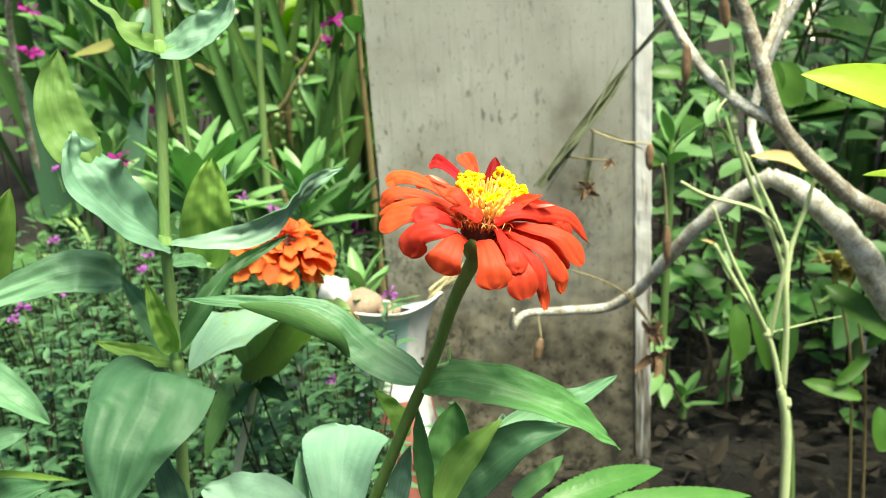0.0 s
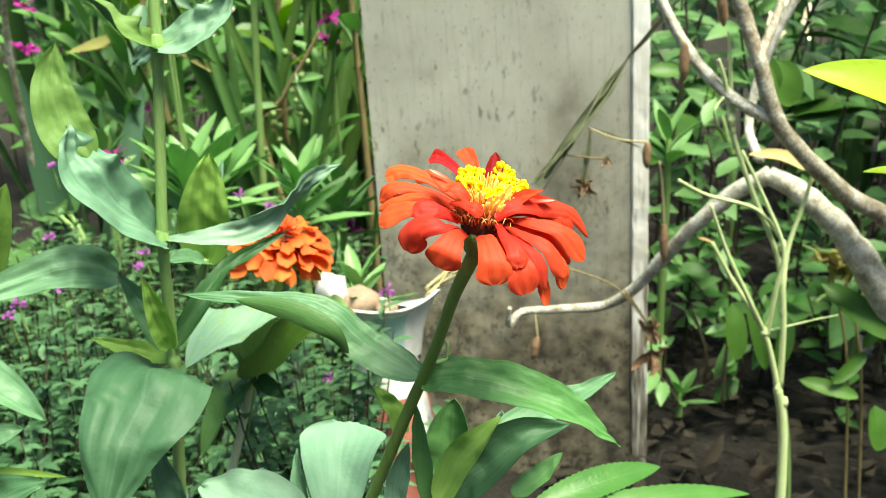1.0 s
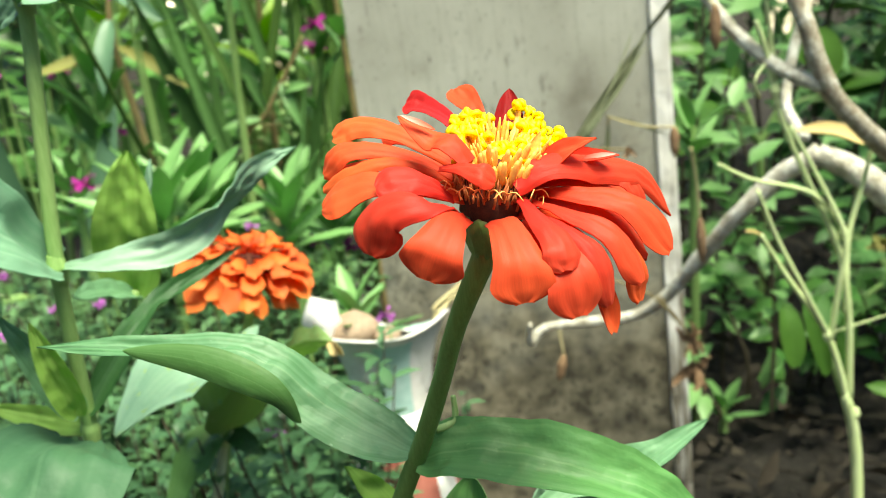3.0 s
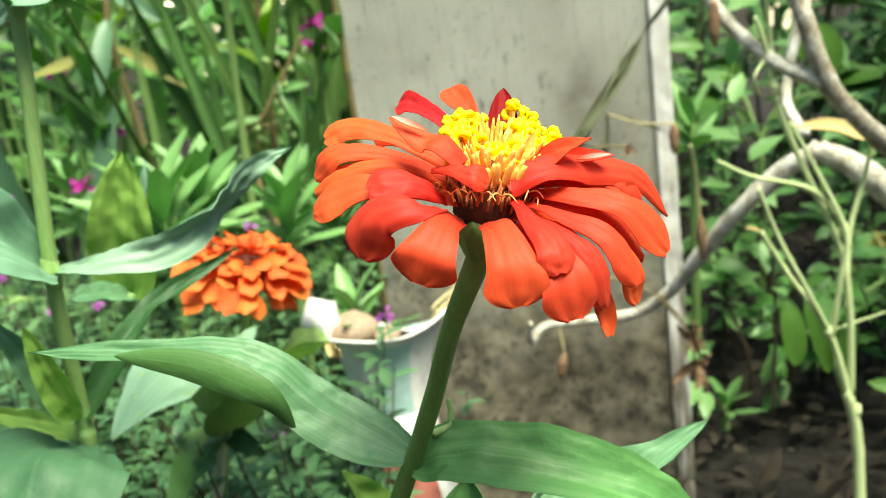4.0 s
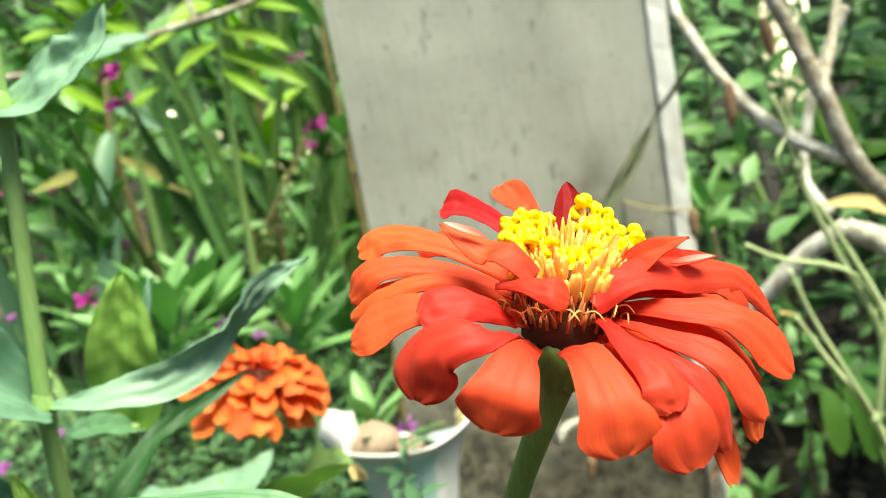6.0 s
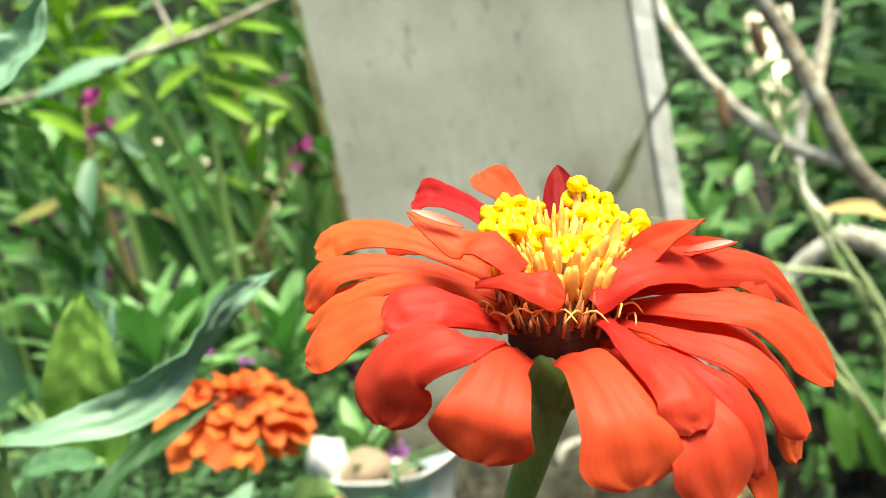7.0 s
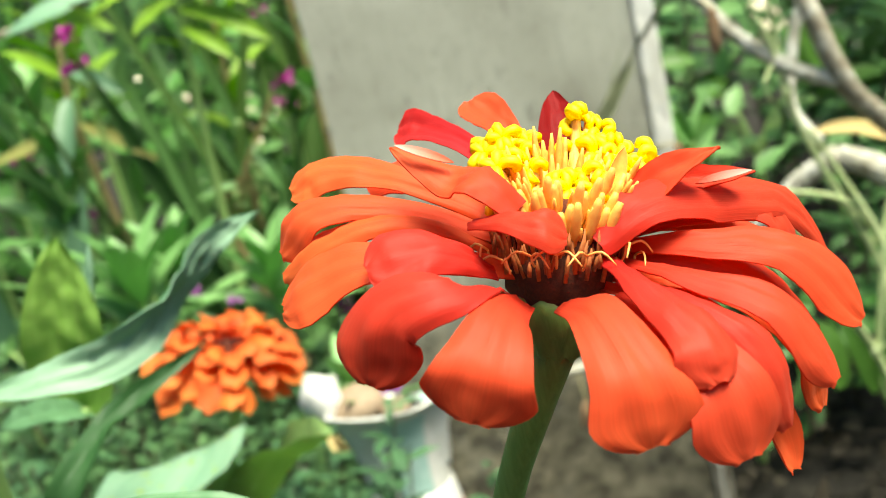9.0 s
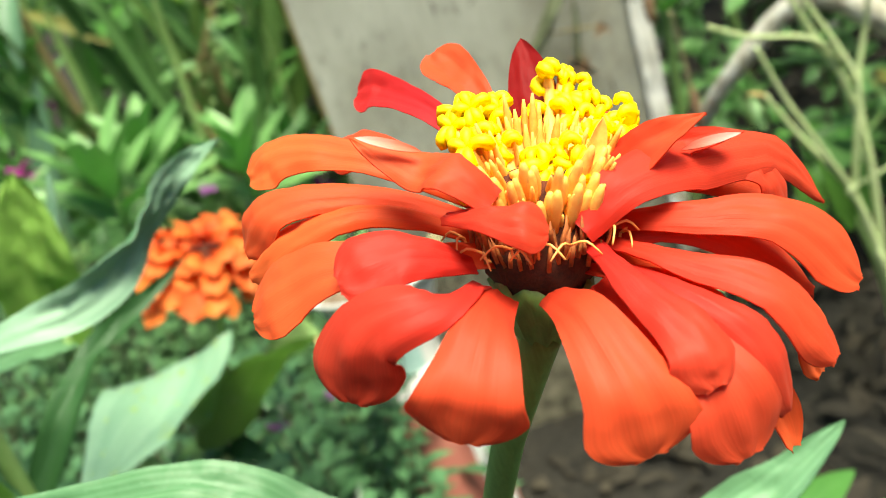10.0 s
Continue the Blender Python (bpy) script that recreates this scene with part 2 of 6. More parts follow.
ZFOLD = leaf_mat("zinnia_leaf_fold", (0.055, 0.17, 0.035), (0.12, 0.28, 0.08), (0.26, 0.45, 0.18), 0.5, 0.4, long_veins=True)
ZUNDER = leaf_mat("zinnia_leaf_underside", (0.27, 0.45, 0.14), (0.42, 0.60, 0.25), (0.48, 0.64, 0.3), 0.6, 0.55, long_veins=True)
DRYL = leaf_mat("dry_leaf", (0.55, 0.40, 0.15), (0.80, 0.66, 0.32), (0.6, 0.5, 0.25), 0.7, 0.3)
YELLOWING = leaf_mat("yellowing_leaf", (0.24, 0.25, 0.06), (0.42, 0.42, 0.13), (0.4, 0.42, 0.16), 0.6, 0.3)
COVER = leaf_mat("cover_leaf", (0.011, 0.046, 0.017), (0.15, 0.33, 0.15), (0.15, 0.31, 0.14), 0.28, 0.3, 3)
COVER_SUN = leaf_mat("cover_leaf_sun_tone", (0.02, 0.075, 0.025), (0.19, 0.37, 0.155), (0.28, 0.48, 0.22), 0.3, 0.35, 3)
DRYLITTER = leaf_mat("dry_litter_leaf", (0.016, 0.013, 0.009), (0.085, 0.068, 0.045), (0.11, 0.09, 0.06), 0.8, 0.1)
# Brown lowered below the dead leaf's own tone, to hold tree shade.
LITTER = leaf_mat("litter_leaf", (0.010, 0.008, 0.005), (0.062, 0.051, 0.034), (0.09, 0.075, 0.05), 0.8, 0.1)
PETAL = petal_mat("petal_top", (0.80, 0.052, 0.026), (0.91, 0.086, 0.040), (0.94, 0.130, 0.048), 0.50, 0.20)
PETALB = petal_mat("petal_under", (0.82, 0.36, 0.24), (0.84, 0.11, 0.025), (0.85, 0.12, 0.022), 0.55, 0.2)
PETALRED = petal_mat("petal_back", (0.70, 0.032, 0.022), (0.81, 0.054, 0.035), (0.85, 0.072, 0.040), 0.5, 0.18)
PETALDEEP = petal_mat("petal_deep_red", (0.24, 0.004, 0.003), (0.33, 0.007, 0.005), (0.40, 0.011, 0.007), 0.6, 0.15)
PETALTIP = petal_mat("petal_orange_tip", (0.74, 0.040, 0.020), (0.90, 0.090, 0.040), (0.95, 0.165, 0.056), 0.5, 0.22)
PETALPALE = petal_mat("petal_pale", (0.84, 0.17, 0.09), (0.90, 0.33, 0.23), (0.95, 0.74, 0.66), 0.55, 0.15)
ORANGE = petal_mat("petal_orange", (0.62, 0.07, 0.015), (0.85, 0.14, 0.030), (0.92, 0.26, 0.065), 0.55, 0.1)
MAGENTA = petal_mat("petal_magenta", (0.35, 0.01, 0.22), (0.50, 0.03, 0.36), (0.55, 0.06, 0.42))
VIOLET = petal_mat("petal_violet", (0.35, 0.08, 0.38), (0.48, 0.14, 0.52), (0.55, 0.22, 0.6))
YELLOW = rough_mat("pollen_yellow", [(0.3, (0.96, 0.66, 0.004)), (0.7, (0.99, 0.82, 0.010))], 300, 0.6, 0.3, 0.0004)
TUBE = rough_mat("floret_tube", [(0.3, (0.93, 0.34, 0.05)), (0.7, (0.97, 0.60, 0.14))], 200, 0.6, 0.3, 0.0004)
CORE = rough_mat("flower_core", [(0.3, (0.03, 0.008, 0.004)), (0.7, (0.14, 0.03, 0.01))], 400, 1.0, 0.6, 0.0006)
STYLE = rough_mat("flower_style", [(0.3, (0.90, 0.34, 0.07)), (0.7, (0.96, 0.52, 0.16))], 300, 0.5, 0.2, 0.0002)
DISC = rough_mat("flower_disc", [(0.3, (0.34, 0.07, 0.02)), (0.7, (0.75, 0.26, 0.06))], 500, 0.7, 0.5, 0.0005)
CHAFF = rough_mat("chaff", [(0.3, (0.22, 0.045, 0.014)), (0.7, (0.58, 0.19, 0.045))], 400, 0.7, 0.4, 0.0004)
STEM = rough_mat("green_stem", [(0.3, (0.19, 0.34, 0.09)), (0.7, (0.33, 0.50, 0.18))], 60, 0.5, 0.3, 0.0006, (3, 3, 0.4))
DEEPSTEM = rough_mat("deep_green_stem", [(0.3, (0.11, 0.21, 0.038)), (0.7, (0.20, 0.34, 0.080))], 110, 0.45, 0.3, 0.0004, (3, 3, 0.12))
DARKTWIG = rough_mat("dark_twig", [(0.3, (0.02, 0.016, 0.010)), (0.7, (0.08, 0.065, 0.035))], 60, 0.8, 0.5, 0.001, (3, 3, 0.6))
PALESTEM = rough_mat("pale_stem", [(0.3, (0.46, 0.58, 0.24)), (0.7, (0.66, 0.76, 0.42))], 60, 0.55, 0.4, 0.0008, (3, 3, 0.6))
CREAMSTEM = rough_mat("cream_stem", [(0.3, (0.58, 0.64, 0.40)), (0.7, (0.76, 0.80, 0.58))], 60, 0.55, 0.4, 0.0008, (3, 3, 0.6))
BROWNSTEM = rough_mat("brown_stem", [(0.3, (0.17, 0.12, 0.05)), (0.7, (0.36, 0.30, 0.13))], 60, 0.7, 0.5, 0.001, (3, 3, 0.6))
BARK = rough_mat("grey_bark", [(0.30, (0.10, 0.08, 0.055)), (0.44, (0.27, 0.225, 0.16)), (0.54, (0.42, 0.385, 0.29)), (0.62, (0.68, 0.68, 0.60))], 60, 0.9, 1.0, 0.003)
PALEBARK = rough_mat("lichened_bark", [(0.30, (0.16, 0.14, 0.10)), (0.42, (0.40, 0.37, 0.28)), (0.50, (0.58, 0.56, 0.46)), (0.60, (0.82, 0.83, 0.76))], 70, 0.9, 1.0, 0.003)
PODM = rough_mat("dry_pod", [(0.3, (0.13, 0.07, 0.035)), (0.7, (0.42, 0.27, 0.15))], 90, 0.8, 0.8, 0.002)
# Soil browns lowered further to carry the shade of overhanging trees.
SOIL = rough_mat("shade_toned_soil", [(0.3, (0.004, 0.0035, 0.002)), (0.55, (0.017, 0.0145, 0.010)), (0.75, (0.065, 0.057, 0.042))], 14, 0.95, 1.0, 0.02)
STONE = rough_mat("pebble", [(0.3, (0.20, 0.19, 0.17)), (0.7, (0.46, 0.44, 0.40))], 40, 0.85, 0.5, 0.002)
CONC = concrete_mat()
WHITE = strip_mat()
GLAZE = rough_mat("white_glaze", [(0.3, (0.64, 0.63, 0.58)), (0.6, (0.82, 0.82, 0.80))], 22, 0.25, 0.15, 0.001)
TEAL = rough_mat("teal_glaze", [(0.3, (0.32, 0.54, 0.50)), (0.7, (0.56, 0.74, 0.69))], 22, 0.3, 0.15, 0.001)
TERRA = rough_mat("red_terracotta", [(0.3, (0.34, 0.10, 0.075)), (0.7, (0.47, 0.17, 0.13))], 24, 0.6, 0.3, 0.001)
SAND = rough_mat("pale_sandstone", [(0.3, (0.20, 0.135, 0.085)), (0.7, (0.43, 0.325, 0.23))], 60, 0.85, 0.6, 0.002)
WALL = rough_mat("dark_shade_backdrop", [(0.3, (0.006, 0.014, 0.006)), (0.7, (0.025, 0.05, 0.018))], 6, 0.9, 1.0, 0.05)
STRAW = rough_mat("straw", [(0.3, (0.34, 0.29, 0.14)), (0.7, (0.56, 0.50, 0.28))], 90, 0.8, 0.5, 0.001)


# ---------------------------------------------------------------- builders
def V(*a):
    return Vector(a)


def part(name, bm, material, parent=None, label="", smooth=True):
    me = bpy.data.meshes.new(name)
    bm.normal_update()
    bm.to_mesh(me)
    bm.free()
    for one in material if isinstance(material, (list, tuple)) else (material,):
        me.materials.append(one)
    if smooth:
        me.polygons.foreach_set("use_smooth", [True] * len(me.polygons))
    ob = new(name, me)
    ob.parent = parent
    if label:
        tagged(ob, label)
    return ob


def thing(name, label, category, group="", kind=""):
    return tagged(new(name), label, category, group, kind)


def bez(p, u):
    a, b, c, d = p
    w = 1 - u
    return a * w ** 3 + b * 3 * w * w * u + c * 3 * w * u * u + d * u ** 3


def outline(kind, u):
    if kind == "ovate":
        return (u + 0.02) ** 0.42 * (1 - u) ** 0.8 * 1.75
    if kind == "lance":
        return (u + 0.005) ** 0.75 * (1 - u) ** 0.85 * 2.75
    if kind == "round":
        return max(0.0, 1 - (2 * u - 1) ** 2) ** 0.5
    if kind == "strap":
        return min(1, 0.55 + u) * (1 - u ** 4) ** 0.8
    k = min(1.0, u / 0.86)
    w = 0.30 + 0.70 * k ** 1.3
    return w * max(0.30, (1 - min(1.0, max(0.0, (u - 0.82) / 0.18)) ** 2.2) ** 0.5)


def blade(base, tip, normal, width, arch=0.1, arch2=None, kind="ovate", cup=0.2, wave=0.0, waves=3.0, roll=0.0, twist=0.0,
          nu=14, nv=6, thick=0.0004, via=None, notch=0.0, phase=0.0, rolls=None, crinkle=0.0, teeth=0, curl=0.0, pleat=0.0, sway=0.0):
    """A leaf or petal from base to tip: a thin solid sheet, bowed along normal, cupped across, wavy along its edges."""
    base, tip, normal = V(*base), V(*tip), V(*normal).normalized()
    run = tip - base
    length = run.length
    arch2 = arch if arch2 is None else arch2
    p = (base, base + run * 0.33 + normal * arch * length * 1.33, base + run * 0.68 + normal * arch2 * length * 1.33, tip)
    spine = [base] + [V(*q) for q in via or ()] + [tip]

    def centre(u):
        if not via:
            return bez(p, u)
        s = min(max(u, 0.0), 1.0) * (len(spine) - 1)
        i = min(int(s), len(spine) - 2)
        s -= i
        b1, c1 = spine[i], spine[i + 1]
        a1 = spine[i - 1] if i else b1 * 2 - c1
        d1 = spine[i + 2] if i + 2 < len(spine) else c1 * 2 - b1
        return 0.5 * (2 * b1 + (c1 - a1) * s + (2 * a1 - 5 * b1 + 4 * c1 - d1) * s * s + (3 * b1 - a1 - 3 * c1 + d1) * s ** 3)

    def turned(u):
        if not rolls:
            return roll + twist * u
        s = u * (len(rolls) - 1)
        i = min(int(s), len(rolls) - 2)
        k = s - i
        k = k * k * (3 - 2 * k)
        return rolls[i] * (1 - k) + rolls[i + 1] * k

    bm = bmesh.new()
    uv = bm.loops.layers.uv.new("UVMap")
    rows = ([], [])
    for i in range(nu + 1):
        u = math.sin(i / nu * 1.5708) if kind in ("petal", "round") else i / nu
        c, t = centre(u), (centre(min(u + 0.01, 1)) - centre(max(u - 0.01, 0))).normalized()
        n = (normal - t * normal.dot(t)).normalized()
        n = Matrix.Rotation(radians(turned(u)), 3, t) @ n
        b = t.cross(n)
        c = c + b * (sway * length * math.sin(3.1416 * u))
        w = width / 2 * max(outline(kind, u), 0.015)
        if teeth:
            w *= 1 - 0.13 * ((u * teeth) % 1)
        line = []
        for j in range(nv + 1):
            v = 2 * j / nv - 1
            ripple = wave * w * abs(v) ** 1.5 * math.sin(waves * 6.283 * u + (1.1 if v > 0 else 2.4) + phase)
            if crinkle:
                q = V(u * length / width * 2.6, v * 1.3, phase + length * 90)
                ripple += crinkle * width * (noise.noise(q) + 0.45 * noise.noise(q * 2.7))
            ripple += pleat * w * math.cos(v * 9.4) * min(1, u * 2) - curl * length * max(0, (u - 0.72) / 0.28) ** 2
            back = notch * length * (v * v - abs(v) ** 6 * 0.2) * max(0, u - 0.75) * 4
            line.append(c + b * (v * w) + n * (cup * w * (v * v - 0.25) + ripple) - t * back)
        for k in (0, 1):
            rows[k].append([bm.verts.new(q - n * (thick * k)) for q in line])
    for k in (0, 1):
        for i in range(nu):
            for j in range(nv):
                vs = [rows[k][i][j], rows[k][i + 1][j], rows[k][i + 1][j + 1], rows[k][i][j + 1]]
                at_ = [(i, j), (i + 1, j), (i + 1, j + 1), (i, j + 1)]
                if k == 0:
                    vs, at_ = vs[::-1], at_[::-1]
                face = bm.faces.new(vs)
                face.material_index = k
                for loop, (a, q) in zip(face.loops, at_):
                    loop[uv].uv = (math.sin(a / nu * 1.5708) if kind == "petal" else a / nu, q / nv)
    for i in range(nu):
        for j in (0, nv):
            vs = [rows[0][i][j], rows[0][i + 1][j], rows[1][i + 1][j], rows[1][i][j]]
            face = bm.faces.new(vs if j == 0 else vs[::-1])
            for loop in face.loops:
                loop[uv].uv = (i / nu, j / nv)
            for edge in face.edges:
                edge.smooth = False
    return bm


def tube(points, radii, sides=10, lump=0.0, bm=None, sub=6, seed=0.0):
    """A round stem through points, smoothed, with a radius at each point."""
    pts = [V(*q) for q in points]
    line, rad = [], []
    for i in range(len(pts) - 1):
        a, b, c, d = pts[max(i - 1, 0)], pts[i], pts[i + 1], pts[min(i + 2, len(pts) - 1)]
        for k in range(sub):
            s = k / sub
            line.append(0.5 * (2 * b + (c - a) * s + (2 * a - 5 * b + 4 * c - d) * s * s + (3 * b - a - 3 * c + d) * s ** 3))
            rad.append(radii[i] + (radii[i + 1] - radii[i]) * s)
    line.append(pts[-1])
    rad.append(radii[-1])
    bm = bm or bmesh.new()
    t0 = (line[1] - line[0]).normalized()
    n = t0.orthogonal().normalized()
    rings = []
    for i, c in enumerate(line):
        t = (line[min(i + 1, len(line) - 1)] - line[max(i - 1, 0)]).normalized()
        n = (n - t * n.dot(t)).normalized()
        b = t.cross(n)
        ring = []
        for k in range(sides):
            g = 6.28319 * k / sides
            r = rad[i] * (1 + lump * noise.noise((c + V(math.cos(g), math.sin(g), seed) * 0.02) * 60))
            ring.append(bm.verts.new(c + (n * math.cos(g) + b * math.sin(g)) * r))
        rings.append(ring)
    for i in range(len(rings) - 1):
        for k in range(sides):
            bm.faces.new((rings[i][k], rings[i][(k + 1) % sides], rings[i + 1][(k + 1) % sides], rings[i + 1][k]))
    bm.faces.new(rings[0][::-1])
    bm.faces.new(rings[-1])
    return bm


def rooted(points, radii, extra=1.25):
    """Carries a stem's line from its lowest point down into the soil."""
    p = V(*points[0])
    d = (p - V(*points[1])).normalized()
    d = V(d.x, d.y, min(d.z, -0.6)).normalized()
    q1, q2 = p + d * min(0.06, p.z * 0.3), p + d * min(0.14, p.z * 0.6)
    return [(q2.x + d.x * 0.03, q2.y + d.y * 0.03, -0.02), q2, q1] + list(points), [radii[0] * extra] * 3 + list(radii)


def lathe(profile, sides=40, wobble=None):
    bm = bmesh.new()
    rings = []
    for k, (r, z) in enumerate(profile):
        ring = []
        for i in range(sides):
            g = 6.28319 * i / sides
            dr, dz = wobble(g, k) if wobble else (0, 0)
            ring.append(bm.verts.new(((r + dr) * math.cos(g), (r + dr) * math.sin(g), z + dz)))
        rings.append(ring)
    for i in range(len(rings) - 1):
        for k in range(sides):
            bm.faces.new((rings[i][k], rings[i][(k + 1) % sides], rings[i + 1][(k + 1) % sides], rings[i + 1][k]))
    return bm


def rock(r, seed, squash=0.7, rough=0.35):
    bm = bmesh.new()
    bmesh.ops.create_icosphere(bm, subdivisions=2, radius=1)
    for v in bm.verts:
        v.co = v.co * r * (1 + rough * noise.noise(v.co * 1.5 + V(seed, seed * 0.7, 3)))
        v.co.z *= squash
    return bm


def scatter(name, places, material, parent=None, label="", category="", kind="stuff", fold=0.25):
    """Many small leaves in one mesh. places: (base, direction, normal, length, width)."""
    verts, faces, uvs = [], [], []
    for base, d, n, ln, w in places:
        b = d.cross(n)
        if b.length < 1e-6:
            continue
        b.normalize()
        n = b.cross(d)
        k = len(verts)
        for u, half, dip in ((0, 0.10, 0), (0.3, 0.46, 0.02), (0.62, 0.42, 0.0), (1, 0.02, -0.10)):
            c = base + d * (ln * u) + n * (dip * ln)
            verts += [c - b * (w * half) + n * (fold * w * half), c, c + b * (w * half) + n * (fold * w * half)]
        for i in range(3):
            o = k + 3 * i
            for a, side in ((0, 0.0), (1, 0.5)):
                faces.append((o + a, o + a + 1, o + a + 4, o + a + 3))
                uvs += [(i / 3, side), (i / 3, side + 0.5), ((i + 1) / 3, side + 0.5), ((i + 1) / 3, side)]
    me = bpy.data.meshes.new(name)
    me.from_pydata(verts, [], faces)
    layer = me.uv_layers.new(name="UVMap")
    layer.data.foreach_set("uv", [x for q in uvs for x in q])
    me.polygons.foreach_set("use_smooth", [True] * len(me.polygons))
    me.materials.append(material)
    ob = new(name, me)
    ob.parent = parent
    return tagged(ob, label, category, "", kind)


rng = random.Random(7)


def any_dir(up=0.0):
    while True:
        d = V(rng.uniform(-1, 1), rng.uniform(-1, 1), rng.uniform(-1, 1))
        if 0.05 < d.length < 1:
            d = d.normalized()
            d.z += up
            return d.normalized()


# ---------------------------------------------------------------- ground and backdrop
def ground():
    bm = bmesh.new()
    n = 90
    grid = [[None] * (n + 1) for _ in range(n + 1)]
    for i in range(n + 1):
        for j in range(n + 1):
            s, t = 2 * i / n - 1, 2 * j / n - 1
            x, y = 0.9 * s + 39 * s ** 5, 1.0 + 1.1 * t + 39 * t ** 5
            near = max(0, 1 - math.hypot(x, y - 1) / 5)
            z = near * (0.03 * noise.noise(V(x * 2, y * 2, 0)) + 0.012 * noise.noise(V(x * 11, y * 11, 5)))
            grid[i][j] = bm.verts.new((x, y, z - 0.012))
    for i in range(n):
        for j in range(n):
            bm.faces.new((grid[i][j], grid[i + 1][j], grid[i + 1][j + 1], grid[i][j + 1]))
    return tagged(part("ground", bm, SOIL), "garden soil with lumps, darkened for shade", "ground", "", "structure")


ground()

# leaf litter and pebbles on the soil
places = []
for _ in range(3600):
    p = V(rng.uniform(-0.5, 1.3), rng.uniform(0.35, 2.4), rng.uniform(-0.005, 0.02))
    d = V(rng.uniform(-1, 1), rng.uniform(-1, 1), rng.uniform(-0.1, 0.35)).normalized()
    places.append((p, d, any_dir(1.6), rng.uniform(0.010, 0.048), rng.uniform(0.006, 0.022)))
scatter("leaf_litter", places, LITTER, None, "brown dead leaves lying on soil, darkened for shade", "leaf litter")
places = []
for _ in range(380):
    p = V(rng.uniform(0.15, 1.1), rng.uniform(0.45, 1.7), rng.uniform(0.0, 0.03))
    d = V(rng.uniform(-1, 1), rng.uniform(-1, 1), rng.uniform(-0.1, 0.5)).normalized()
    places.append((p, d, any_dir(1.2), rng.uniform(0.015, 0.055), rng.uniform(0.008, 0.026)))
scatter("dry_litter", places, DRYLITTER, None, "curled pale brown dead leaves on soil", "leaf litter")
places = []
for _ in range(1200):
    p = V(rng.uniform(-0.3, 1.1), rng.uniform(0.4, 2.0), rng.uniform(0, 0.03))
    places.append((p, V(rng.uniform(-1, 1), rng.uniform(-1, 1), rng.uniform(-0.1, 0.3)).normalized(), any_dir(1), rng.uniform(0.03, 0.11), 0.0022))
scatter("fallen_twigs", places, LITTER, None, "thin dry twigs and straw on the soil", "twigs")
for k in range(26):
    x, y = rng.uniform(-1.1, 1.0), rng.uniform(1.0, 2.6)
    s = rng.uniform(0.015, 0.045)
    st = part("stone", rock(s, k), STONE)
    st.location = (x, y, s * 0.3)
    tagged(st, "grey garden stone half sunk in soil", "stone", "garden stones")


# ---------------------------------------------------------------- concrete slab
def slab():
    t = thing("concrete_slab", "old pale concrete slab, stained and flaking, upright in soil", "concrete slab")
    lo, hi = -0.06, 0.86
    bm = bmesh.new()
    bmesh.ops.create_cube(bm, size=1)
    for v in bm.verts:
        v.co = (v.co.x * 0.302 + 0.0045, v.co.y * 0.045, v.co.z * (hi - lo) + (hi + lo) / 2)
    bmesh.ops.subdivide_edges(bm, edges=bm.edges[:], cuts=14, use_grid_fill=True)
    for v in bm.verts:
        v.co += v.normal * 0.0004 * noise.noise(v.co * 25) if v.normal.length else V(0, 0, 0)
        if abs(v.co.x - 0.0045) > 0.150:
            v.co.x += 0.0016 * noise.noise(V(v.co.y * 9, 3, v.co.z * 40))
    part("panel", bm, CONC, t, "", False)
    bm = bmesh.new()
    bmesh.ops.create_cube(bm, size=1)
    for v in bm.verts:
        v.co = (v.co.x * 0.0195 + 0.1656, v.co.y * 0.052 - 0.001, v.co.z * (hi - lo) + (hi + lo) / 2)
    bmesh.ops.bevel(bm, geom=[e for e in bm.edges], offset=0.0012, segments=1, affect="EDGES")
    long_ = [e for e in bm.edges if abs(e.verts[0].co.z - e.verts[1].co.z) > 0.5]
    bmesh.ops.subdivide_edges(bm, edges=long_, cuts=60, use_grid_fill=True)
    for v in bm.verts:
        v.co.x += 0.0014 * noise.noise(V(1, v.co.y * 30, v.co.z * 45))
        v.co.y += 0.0012 * noise.noise(V(8, v.co.x * 60, v.co.z * 45))
    part("edge_strip", bm, WHITE, t, "worn white painted edge strip", False)
    t.matrix_world = pose(0.0790, 0.822, 0, 0, -1.9, 0)
    return t


slab()


# ---------------------------------------------------------------- zinnias
C = V(0.0045, 0.0035, 0.6065)
AXIS = V(0.22, 0.10, 1).normalized()


